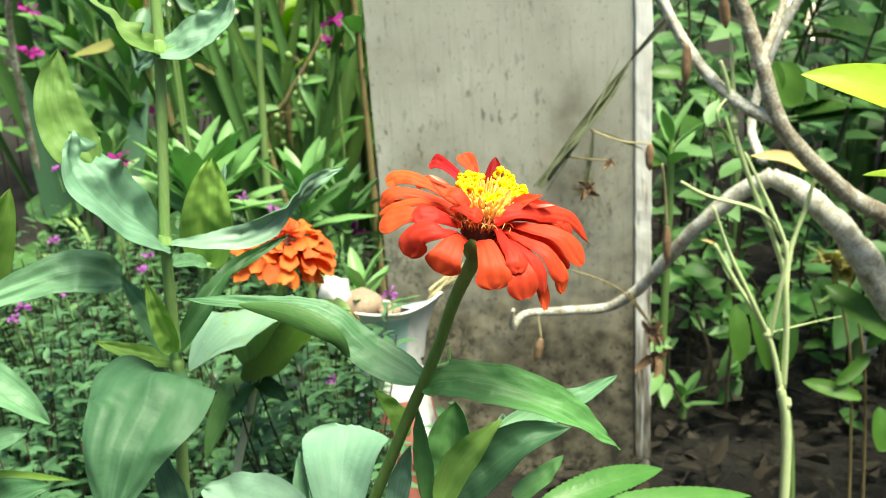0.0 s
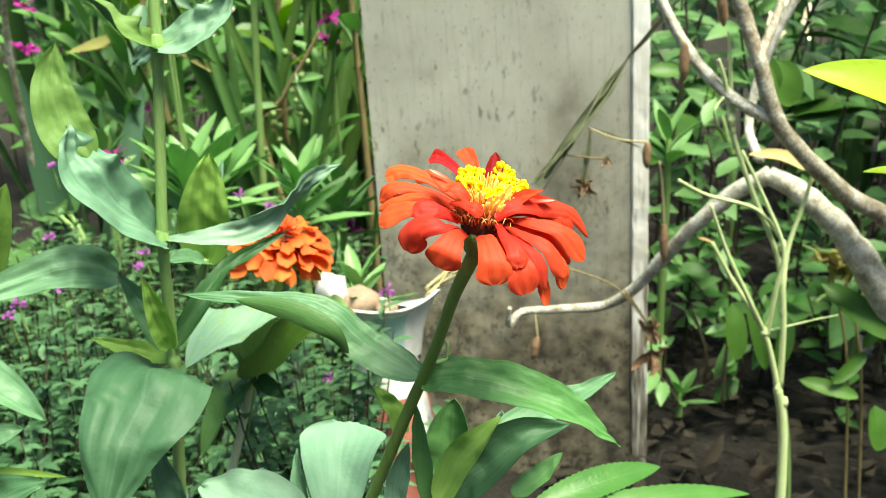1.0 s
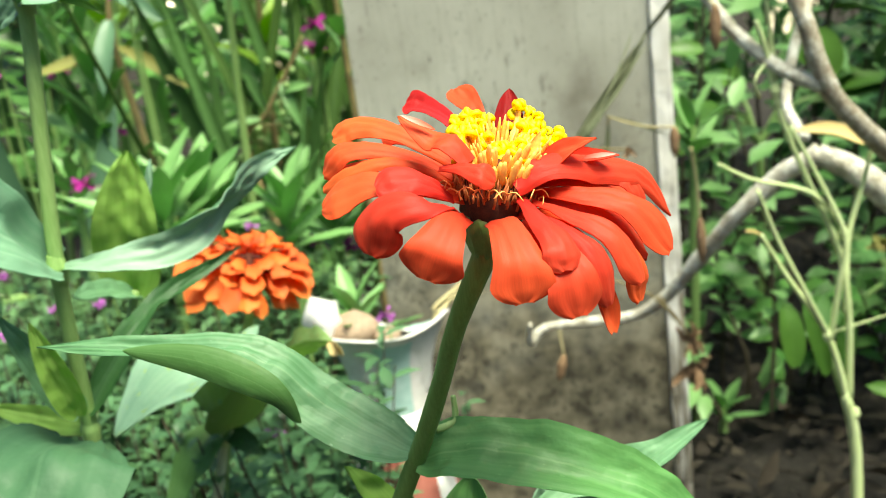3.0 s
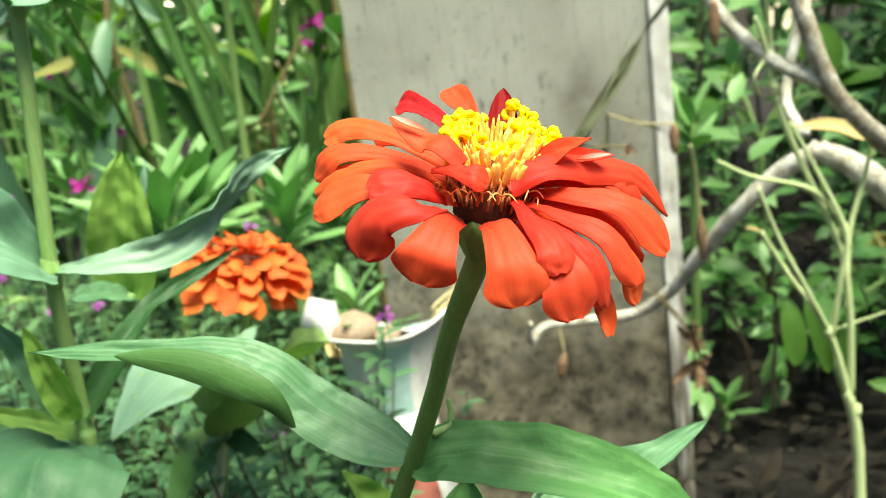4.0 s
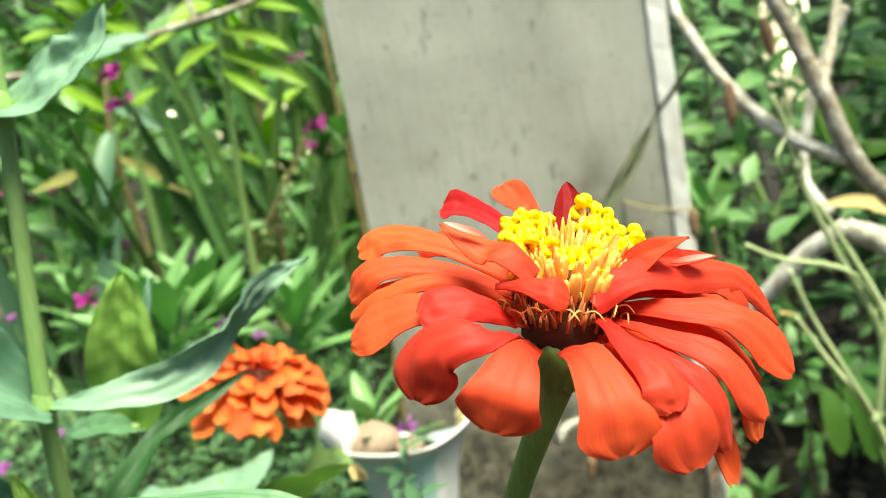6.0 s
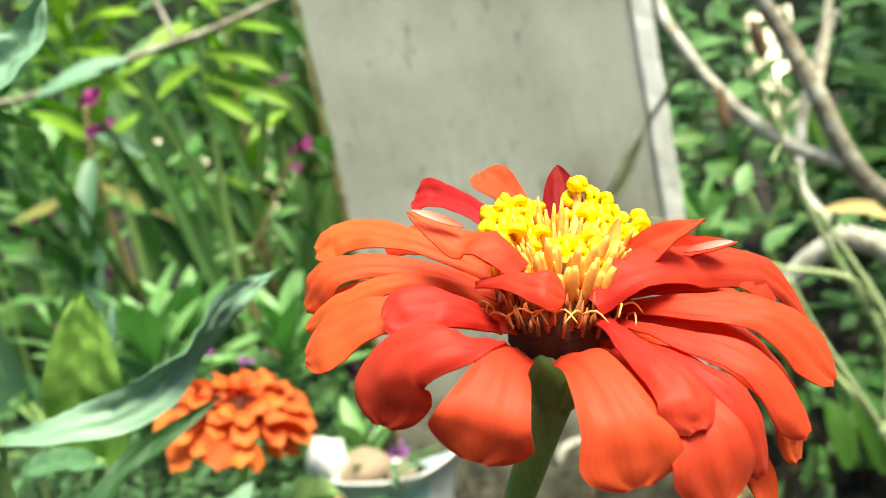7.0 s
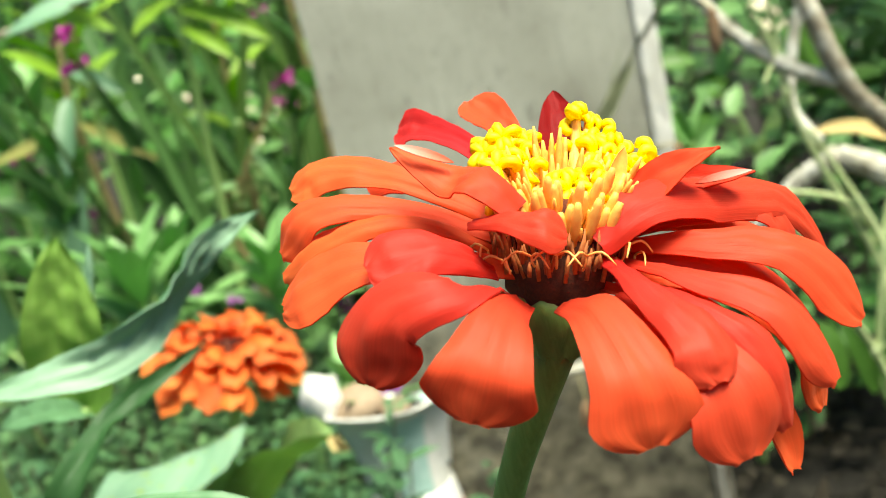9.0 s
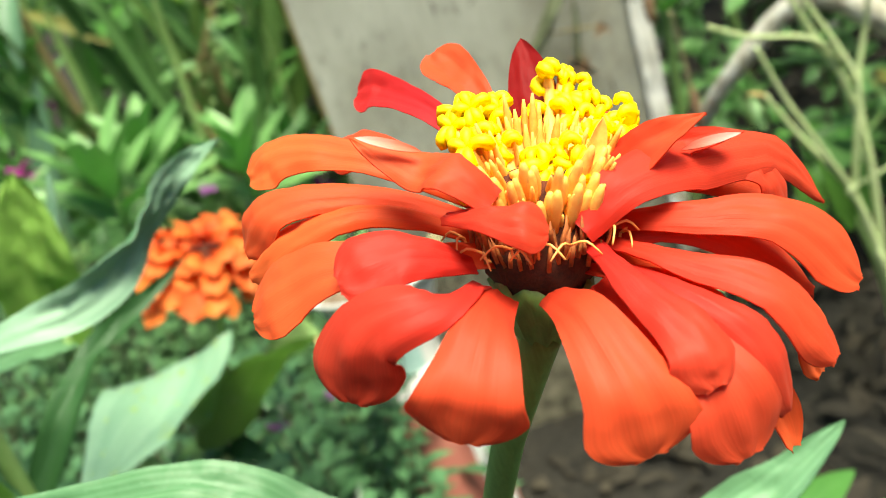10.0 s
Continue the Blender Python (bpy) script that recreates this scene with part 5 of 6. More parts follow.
def bright_balsam(top, leaves, width, label):
    """A tall balsam that spreads large leaves near its top."""
    plant = thing("balsam", label, "flower plant", "balsam plants")
    top = V(*top)
    part("stem", tube([(top.x - 0.03, top.y + 0.03, -0.02), (top.x - 0.02, top.y + 0.01, top.z * 0.5), top], [0.007, 0.006, 0.004], 8, 0.1), STEM, plant)
    for k, (b2, t2) in enumerate(leaves):
        part("leaf", blade(b2, t2, (0.1, -0.6, 0.8), width * (0.85 + 0.1 * (k % 4)), 0.10, None, "lance", 0.3, 0.08, 2, 12 * (k % 3) - 12, 15, 14, 6), [LANCEY, LANCEY], plant)


bright_balsam((-0.4435, 1.2400, 0.7924), (((-0.4523, 1.2400, 0.7634), (-0.3319, 1.1800, 0.7662)), ((-0.4564, 1.2400, 0.7564), (-0.4938, 1.1800, 0.8049)), ((-0.4471, 1.2400, 0.7778), (-0.4472, 1.2000, 0.8564)),
                                          ((-0.4579, 1.2400, 0.7412), (-0.3715, 1.1800, 0.7105)), ((-0.4661, 1.2400, 0.7272), (-0.5374, 1.1800, 0.7246)), ((-0.4435, 1.2400, 0.7924), (-0.3589, 1.2000, 0.8342)), ((-0.4733, 1.2400, 0.7051), (-0.3616, 1.2000, 0.6633))),
              0.034, "tall balsam with bright yellow-green leaves")
bright_balsam((-0.2598, 1.1500, 0.7584), (((-0.2608, 1.1500, 0.7227), (-0.1436, 1.1000, 0.7069)), ((-0.2621, 1.1500, 0.7013), (-0.1675, 1.1000, 0.6624)), ((-0.2651, 1.1500, 0.6727), (-0.1529, 1.1000, 0.6136)),
                                          ((-0.2611, 1.1500, 0.7372), (-0.3157, 1.1000, 0.7121)), ((-0.2611, 1.1500, 0.7120), (-0.3502, 1.1000, 0.6870)), ((-0.2664, 1.1500, 0.6509), (-0.2026, 1.1000, 0.6013)),
                                          ((-0.2614, 1.1500, 0.7515), (-0.1825, 1.1000, 0.7552)), ((-0.2653, 1.1500, 0.6873), (-0.3159, 1.1000, 0.6525))),
              0.026, "tall balsam with long yellow-green leaves beside the slab")


def blossoms():
    """Single magenta flowers on their stalks."""
    own = random.Random(5)
    for p in ((-0.1758, 1.3000, 0.5533), (-0.1846, 1.3400, 0.5115), (-0.2025, 1.4000, 0.6512), (-0.5940, 1.1000, 0.5407), (-0.6025, 1.1500, 0.5976), (-0.3821, 1.0500, 0.6647), (-0.3823, 1.0700, 0.6279), (-0.4339, 0.9500, 0.4148), (-0.1231, 0.9000, 0.3192), (-0.1566, 0.9200, 0.3258)):
        t = thing("balsam_flower", "magenta balsam flower on a thin stalk", "flower", "magenta flowers")
        bloom(V(*p), t, own, 0.019)
        part("stalk", tube([V(*p), V(*p) + V(0.01, 0.01, -0.03), V(*p) + V(0.0, 0.03, -0.09), V(p[0], p[1] + 0.05, p[2] * 0.4), V(p[0], p[1] + 0.05, -0.01)], [0.0012, 0.0014, 0.002, 0.003, 0.0035], 6), STEM, t)


blossoms()


# ---------------------------------------------------------------- strap-leaved clump behind
def strap_clump(base, count, height, label, seed, m=None, spread=0.12, w=0.035):
    own = random.Random(seed)
    plant = thing("strap_plant", label, "plant", "strap-leaved plants")
    for k in range(count):
        b = V(base[0] + own.uniform(-spread, spread), base[1] + own.uniform(-spread, spread), base[2] - 0.01)
        d = V(own.uniform(-0.35, 0.35), own.uniform(-0.3, 0.3), 1).normalized()
        h = height * own.uniform(0.75, 1.2)
        part("leaf", blade(b, b + d * h, V(-d.x - 0.05, -1, 0.2), w * own.uniform(0.6, 1.2), 0.06, -0.02, "strap", 0.5, 0.02, 2, own.uniform(-60, 60), own.uniform(-40, 40), 14, 4), [m or DARK, m or DARK], plant)
    return plant


strap_clump((-0.16, 1.72, 0), 18, 0.75, "clump of upright dark green strap leaves", 31, OLIVE)
strap_clump((-0.26, 1.32, 0), 9, 0.85, "clump of upright olive green strap leaves", 35, OLIVE, 0.13, 0.024)


def bent_straps():
    plant = thing("strap_plant", "broad blue-green strap leaves bending low in shade", "plant", "strap-leaved plants")
    root = V(-0.55, 1.12, 0.0)
    for t, w, up in (((-0.6353, 0.9500, 0.3137), 0.05, 0.10), ((-0.4287, 1.1000, 0.4887), 0.045, 0.12), ((-0.5919, 1.0500, 0.5276), 0.05, 0.02)):
        part("leaf", blade(root, t, (0.1, -0.8, 0.6), w, up, None, "strap", 0.3, 0.04, 2, 0, 20, 18, 6), [BLUEGREEN, BLUEGREEN], plant)


bent_straps()


def bud_stalk():
    plant = thing("budding_stalk", "thin brown leaning stalk with round green buds", "plant")
    line = [(-0.17, 1.18, -0.02), (-0.2773, 1.1800, 0.3726), (-0.2443, 1.1800, 0.4447), (-0.2017, 1.1800, 0.5083), (-0.1799, 1.1800, 0.5457)]
    part("stem", tube(line, [0.005, 0.0045, 0.004, 0.003, 0.002], 8, 0.1), BROWNSTEM, plant)
    own = random.Random(61)
    for k in range(22):
        s = own.uniform(0, 1)
        p = V(*line[1]).lerp(V(*line[3]), s)
        e = p + V(own.uniform(-0.04, 0.04), own.uniform(-0.02, 0.02), own.uniform(-0.03, 0.02))
        part("bud_stalk", tube([p, p.lerp(e, 0.5) + V(0, 0, 0.006), e], [0.001, 0.0008, 0.0008], 6), BROWNSTEM, plant)
        bud = part("bud", rock(own.uniform(0.004, 0.0065), k, 1.1, 0.2), STEM, plant)
        bud.location = e
    for b2, t2 in (((-0.2443, 1.1800, 0.4447), (-0.2639, 1.1500, 0.5103)), ((-0.2290, 1.1800, 0.4704), (-0.1728, 1.1500, 0.4818)), ((-0.2495, 1.1800, 0.4361), (-0.3079, 1.1600, 0.4288)), ((-0.2189, 1.1800, 0.4874), (-0.1944, 1.1500, 0.4224))):
        part("leaf", blade(b2, t2, (0, -0.7, 0.7), 0.017, 0.08, None, "lance", 0.3, 0.05, 2, 0, 20, 12, 4), [LANCE, LANCE], plant)


bud_stalk()
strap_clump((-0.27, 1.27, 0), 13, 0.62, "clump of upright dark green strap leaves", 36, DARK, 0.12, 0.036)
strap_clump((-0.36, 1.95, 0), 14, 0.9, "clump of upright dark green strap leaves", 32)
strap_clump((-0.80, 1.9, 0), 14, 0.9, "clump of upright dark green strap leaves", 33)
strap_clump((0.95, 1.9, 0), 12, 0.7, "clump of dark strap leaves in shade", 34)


def broad_leaf_plant(base, leaves, label, m, seed):
    own = random.Random(seed)
    plant = thing("broadleaf_plant", label, "plant", "broad-leaved plants")
    base = V(*base)
    part("stem", tube([(base.x, base.y, -0.02), (base.x + 0.01, base.y, base.z * 0.5), base], [0.007, 0.006, 0.005], 8), STEM, plant)
    for k in range(leaves):
        g = k * 2.1 + own.uniform(-0.4, 0.4)
        d = V(math.cos(g), math.sin(g), own.uniform(0.3, 1.1)).normalized()
        j = base + d * 0.12
        part("stalk", tube([base, base + d * 0.06 + V(0, 0, 0.02), j], [0.004, 0.0035, 0.003], 8), STEM, plant)
        part("leaf", blade(j, j + V(d.x, d.y, d.z * 0.2 - 0.1) * 0.17 * own.uniform(0.8, 1.2), V(-d.x * 0.3, -0.5, 1), 0.07, 0.12, 0.1, "ovate", 0.3, 0.06, 2, own.uniform(-25, 25), 0, 14, 6), [m, m], plant)


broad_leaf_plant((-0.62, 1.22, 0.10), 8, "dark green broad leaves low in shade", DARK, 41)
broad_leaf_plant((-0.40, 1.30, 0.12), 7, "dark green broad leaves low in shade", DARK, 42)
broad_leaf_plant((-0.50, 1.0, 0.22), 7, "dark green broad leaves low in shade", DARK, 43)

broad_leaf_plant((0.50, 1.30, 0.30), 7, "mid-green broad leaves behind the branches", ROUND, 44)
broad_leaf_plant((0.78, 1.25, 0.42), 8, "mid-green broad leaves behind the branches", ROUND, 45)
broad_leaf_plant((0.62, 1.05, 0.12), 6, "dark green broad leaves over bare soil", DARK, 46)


# ---------------------------------------------------------------- fine-leaved cover with violet flowers
def cover():
    twigs, leaves, pale = bmesh.new(), [], []
    own = random.Random(9)
    for n in range(810):
        x, y = (own.uniform(-0.75, -0.01), own.uniform(0.36, 1.0)) if n < 760 else (own.uniform(-0.125, -0.078), own.uniform(0.375, 0.40))
        top = 0.335 + 0.04 * noise.noise(V(x * 7, y * 7, 2)) - max(0, y - 0.8) * 0.25
        if -0.14 < x and y > 0.40:
            continue
        if -0.125 < x < -0.078 and y < 0.42:
            top = 0.372
        h = top * own.uniform(0.66, 1.12)
        lean = V(own.uniform(-0.08, 0.08), own.uniform(-0.08, 0.08), 0)
        a = V(x, y, max(0.0, h - 0.20))
        b = V(x, y, h) + lean
        tube([V(x, y, -0.01), a, a.lerp(b, 0.5) + lean * 0.2, b], [0.0014, 0.0012, 0.001, 0.0006], 4, 0, twigs, 2)
        for k in range(26):
            s = k / 25
            p = a.lerp(b, s)
            g = (k % 2) * 3.14159 + k * 1.57 + own.uniform(-0.4, 0.4)
            d = V(math.cos(g), math.sin(g), own.uniform(0.0, 0.7)).normalized()
            ln = own.uniform(0.016, 0.030) * (1.1 - 0.35 * s)
            # Leaves farther back take the lighter green, sunlight put into their colour.
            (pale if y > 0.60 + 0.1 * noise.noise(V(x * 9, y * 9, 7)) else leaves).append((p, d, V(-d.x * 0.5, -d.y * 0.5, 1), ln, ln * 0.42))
    t = thing("ground_cover", "bushy cover of tiny glossy green leaves", "ground cover", "", "stuff")
    part("twig_mass", twigs, DARKTWIG, t)
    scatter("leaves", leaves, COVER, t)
    scatter("pale_leaves", pale, COVER_SUN, t)


cover()
own = random.Random(12)
for p in ((-0.127, 0.37, 0.367), (-0.1089, 0.4600, 0.3251), (-0.0532, 0.4400, 0.4117), (-0.3984, 0.6200, 0.4110), (-0.2916, 0.5500, 0.4008), (-0.2997, 0.6000, 0.3982), (-0.2218, 0.7000, 0.4260), (-0.3945, 0.5000, 0.3761), (-0.4786, 0.8500, 0.4286), (-0.1863, 0.6800, 0.4192), (-0.3659, 0.4600, 0.4026), (-0.3401, 0.5800, 0.3904), (-0.3456, 0.5000, 0.3997)):
    t = thing("violet_flower", "tiny violet flower above fine green leaves", "flower", "violet flowers")
    bloom(V(*p), t, own, 0.0068, VIOLET)
    part("stalk", tube([V(*p), V(*p) + V(0.003, 0.004, -0.03)], [0.0006, 0.0009], 6), STEM, t)


# ---------------------------------------------------------------- grey-barked shrub
def shrub_tree():
    tree = thing("shrub", "grey-barked lichened shrub with bare crooked branches", "tree")

    def limb(pts, radii, lump=0.12, m=BARK):
        part("branch", tube(pts, [0.78 * r for r in radii], 12, lump, None, 8), m, tree)

    part("trunk", tube([(0.62, 0.72, -0.03), (0.58, 0.70, 0.15), (0.4929, 0.6600, 0.2638), (0.4173, 0.6400, 0.3712), (0.3657, 0.6400, 0.4218), (0.3299, 0.6500, 0.4431)], [0.024, 0.020, 0.0172, 0.0145, 0.0120, 0.0090], 18, 0.22, None, 8), PALEBARK, tree, "thick grey mottled trunk")
    limb([(0.3317, 0.6500, 0.4430), (0.3001, 0.6700, 0.4169), (0.2630, 0.6900, 0.3730), (0.2400, 0.7150, 0.3290), (0.2125, 0.7450, 0.2804), (0.1834, 0.7650, 0.2553), (0.1365, 0.7700, 0.2513), (0.0887, 0.7700, 0.2487), (0.0732, 0.7650, 0.2351), (0.0726, 0.7550, 0.2614)],
         [0.0125, 0.0115, 0.0105, 0.0095, 0.0085, 0.0075, 0.0066, 0.0060, 0.0055, 0.003], 0.22, PALEBARK)
    limb([(0.585, 0.70, 0.18), (0.4596, 0.6200, 0.3794), (0.3881, 0.6000, 0.4353), (0.3351, 0.5800, 0.4814), (0.3038, 0.5700, 0.5167), (0.2854, 0.5700, 0.5663), (0.2701, 0.5800, 0.6106), (0.2521, 0.5800, 0.6549), (0.2844, 0.6000, 0.6644)], [0.014, 0.012, 0.0115, 0.0105, 0.010, 0.009, 0.0085, 0.007, 0.006])
    limb([(0.3038, 0.5700, 0.5167), (0.2759, 0.5800, 0.5289), (0.2460, 0.6000, 0.5555), (0.2228, 0.6200, 0.5903), (0.2038, 0.6300, 0.6290), (0.1979, 0.6400, 0.6486), (0.2007, 0.6500, 0.6836)], [0.0085, 0.0075, 0.007, 0.0068, 0.006, 0.0055, 0.005], 0.2, PALEBARK)
    limb([(0.4072, 0.8000, 0.6224), (0.3803, 0.8000, 0.5679), (0.3623, 0.8000, 0.5112), (0.3497, 0.7800, 0.4632), (0.3375, 0.7000, 0.4466)], [0.007, 0.007, 0.007, 0.0065, 0.007], 0.12, PALEBARK)
    # Added leaves and limbs, out of view, to shade the ground below.
    own = random.Random(71)
    crown = []
    for _ in range(820):
        p = V(own.uniform(0.66, 1.5), own.uniform(0.25, 1.5), own.uniform(1.15, 1.6))
        d = V(own.uniform(-1, 1), own.uniform(-1, 1), own.uniform(-0.5, 0.3)).normalized()
        crown.append((p, d, V(own.uniform(-0.4, 0.4), own.uniform(-0.4, 0.4), 1), own.uniform(0.06, 0.11), own.uniform(0.03, 0.05)))
    fork = V(0.66, 0.74, 0.30)
    for e in ((0.85, 0.60, 1.35), (1.05, 0.95, 1.45), (1.30, 0.75, 1.40), (0.95, 1.30, 1.35)):
        limb([(0.60, 0.71, 0.08), fork, fork.lerp(V(*e), 0.5) + V(0.12, 0, 0), e], [0.016, 0.014, 0.011, 0.005])
    scatter("crown", crown, ROUND, tree, "added unseen leaves overhead, shading the ground")
    limb([(0.2825, 0.5700, 0.5714), (0.3055, 0.6000, 0.6025), (0.3224, 0.6200, 0.6408)], [0.006, 0.005, 0.004])
    return tree


shrub_tree()


def pods():
    def pod(top, bottom, r, label, stalk=None):
        t = thing("seed_pod", label, "seed pod", "dry pods")
        a, b = V(*top), V(*bottom)
        part("husk", tube([a, a.lerp(b, 0.35), a.lerp(b, 0.75), b], [r * 0.4, r, r * 0.85, r * 0.15], 10, 0.3), PODM, t)
        if stalk:
            part("stalk", tube([V(*q) for q in stalk] + [a], [0.0012] * (len(stalk) + 1), 6), STRAW, t)

    def crumpled(at_, size, stalk, seed):
        own = random.Random(seed)
        t = thing("dried_flower", "crumpled brown dried flower on a thin stalk", "dried flower", "dried flowers")
        c = V(*at_)
        part("stalk", tube([V(*q) for q in stalk] + [c], [0.0012] * (len(stalk) + 1), 6), BROWNSTEM, t)
        for k in range(9):
            d = V(own.uniform(-0.7, 0.7), own.uniform(-0.7, 0.5), own.uniform(-1.3, 0.5)).normalized()
            e = c + d * size * own.uniform(0.6, 1.3)
            part("dry_petal", blade(c - d * size * 0.2, e, (own.uniform(-1, 1), -0.8, own.uniform(-0.5, 0.5)), size * own.uniform(0.35, 0.6), own.uniform(-0.2, 0.25), None, "ovate", 0.7, 0.3, 2, 0, own.uniform(-80, 80), 12, 6, crinkle=0.14), [PODM, PODM], t)

    pod((0.2239, 0.6000, 0.5848), (0.2246, 0.6000, 0.5494), 0.0050, "brown dry pod hanging from a branch", [(0.2216, 0.6150, 0.5904)])
    pod((0.2351, 0.6900, 0.3805), (0.2371, 0.6900, 0.3348), 0.0052, "brown dry pod on the grey branch", [(0.2248, 0.6800, 0.4525), (0.2325, 0.6900, 0.4124)])
    pod((0.1068, 0.7600, 0.2196), (0.0999, 0.7600, 0.1898), 0.0055, "brown dry pod hanging before the slab", [(0.1036, 0.7680, 0.2489)])
    pod((0.2232, 0.7340, 0.4615), (0.2243, 0.7340, 0.4314), 0.0052, "straw-coloured dry pod on a thin stalk", [(0.1618, 0.7600, 0.4740), (0.1941, 0.7450, 0.4633)])
    crumpled((0.2360, 0.7300, 0.2392), 0.021, [(0.1400, 0.7500, 0.3109), (0.1905, 0.7350, 0.2937), (0.2234, 0.7300, 0.2576)], 81)
    crumpled((0.2387, 0.7300, 0.2063), 0.025, [(0.2048, 0.7400, 0.2862), (0.2305, 0.7300, 0.2466)], 82)
    crumpled((0.1827, 0.7550, 0.4388), 0.010, [(0.1342, 0.7650, 0.4427)], 83)
    crumpled((0.1618, 0.7650, 0.4071), 0.018, [(0.1658, 0.7650, 0.4715), (0.1625, 0.7650, 0.4403)], 84)
    pod((0.2545, 0.6000, 0.6293), (0.2590, 0.6000, 0.5990), 0.0050, "brown dry pod hanging from a branch")
    # torn dry leaf blade caught against the slab
    t = thing("dry_leaf", "long torn grey-green dry leaf leaning on the slab", "dry leaf")
    for k, (da, db, w) in enumerate(((0, 0, 0.013), (14, 8, 0.010), (-14, 5, 0.010), (12, -18, 0.006), (-26, -6, 0.006))):
        part("strip", blade((0.1063, 0.7750, 0.4050), (0.2066, 0.7650, 0.5502), (0.1, -1, 0.2), w, 0.015 * k, None, "strap", 0.4, 0.2, 3, 12 * k - 15, 20, 18, 4) if k == 0 else
             blade(V(*(0.1091, 0.7700, 0.4110)) + V(da * 0.0004, 0, db * 0.0005), V(*(0.2024, 0.7620, 0.5465)) + V(db * 0.0006, 0, da * 0.0005), (0.3, -1, 0.1), w, 0.02 * k, None, "strap", 0.5, 0.3, 4, 20 * k, 30, 18, 4), [DRYBLADE, DRYBLADE], t)
    part("tail", blade((0.2006, 0.7650, 0.5443), (0.2571, 0.7400, 0.6195), (0.1, -1, 0.2), 0.006, 0.04, None, "lance", 0.4, 0.2, 3, 0, 20, 14, 4), [DRYBLADE, DRYBLADE], t)
    part("torn_strip", blade((0.1658, 0.7650, 0.4696), (0.1541, 0.7650, 0.3973), (0.3, -1, 0.1), 0.006, 0.05, None, "lance", 0.5, 0.3, 3, 0, 40, 12, 4), [DRYBLADE, DRYBLADE], t)
    part("torn_strip", blade((0.1690, 0.7650, 0.4714), (0.2207, 0.7500, 0.4516), (0.3, -1, 0.1), 0.004, 0.05, None, "lance", 0.5, 0.3, 3, 0, 40, 12, 4), [DRYBLADE, DRYBLADE], t)


DRYBLADE = leaf_mat("dry_blade", (0.10, 0.125, 0.06), (0.29, 0.32, 0.19), (0.33, 0.35, 0.23), 0.75, 0.1, 1.0, 120)
pods()


def dry_straw():
    t = thing("dry_straw", "thin bleached straw stalks leaning from vase to slab", "straw")
    own = random.Random(91)
    for k in range(8):
        a = V(-0.014 + own.uniform(-0.003, 0.002), 0.500, 0.392 + own.uniform(-0.006, 0.004))
        b = V(0.020 + own.uniform(-0.010, 0.010), 0.789, 0.302 + own.uniform(-0.014, 0.012))
        part("stalk", tube([a - V(0.006, 0.02, -0.002), a, a.lerp(b, 0.5) + V(own.uniform(-0.004, 0.004), 0, own.uniform(0, 0.012)), b], [0.0009, 0.0010, 0.0008, 0.0005], 5), STRAW, t)


dry_straw()


def yellow_heads():
    for c, size, seed in (((0.4220, 0.700, 0.333), 0.020, 1), ((0.4390, 0.700, 0.322), 0.023, 2)):
        own = random.Random(seed)
        t = thing("dried_flower", "crumpled yellowish dried flower head among branches", "dried flower", "dried flowers")
        c = V(*c)
        part("stalk", tube([(c.x + 0.06, c.y + 0.01, -0.01), (c.x + 0.04, c.y + 0.01, c.z * 0.6), c], [0.002, 0.0016, 0.0012], 6), BROWNSTEM, t)
        for k in range(9):
            d = V(own.uniform(-1, 1), own.uniform(-0.9, 0.4), own.uniform(-0.9, 0.7)).normalized()
            part("dry_petal", blade(c - d * size * 0.2, c + d * size * own.uniform(0.7, 1.2), (own.uniform(-1, 1), -0.8, own.uniform(-0.5, 0.8)), size * own.uniform(0.5, 0.9), own.uniform(-0.1, 0.3), None, "ovate", 0.7, 0.3, 2, 0, own.uniform(-60, 60), 12, 6, crinkle=0.12), [YELLOWING, DRYL], t)


yellow_heads()


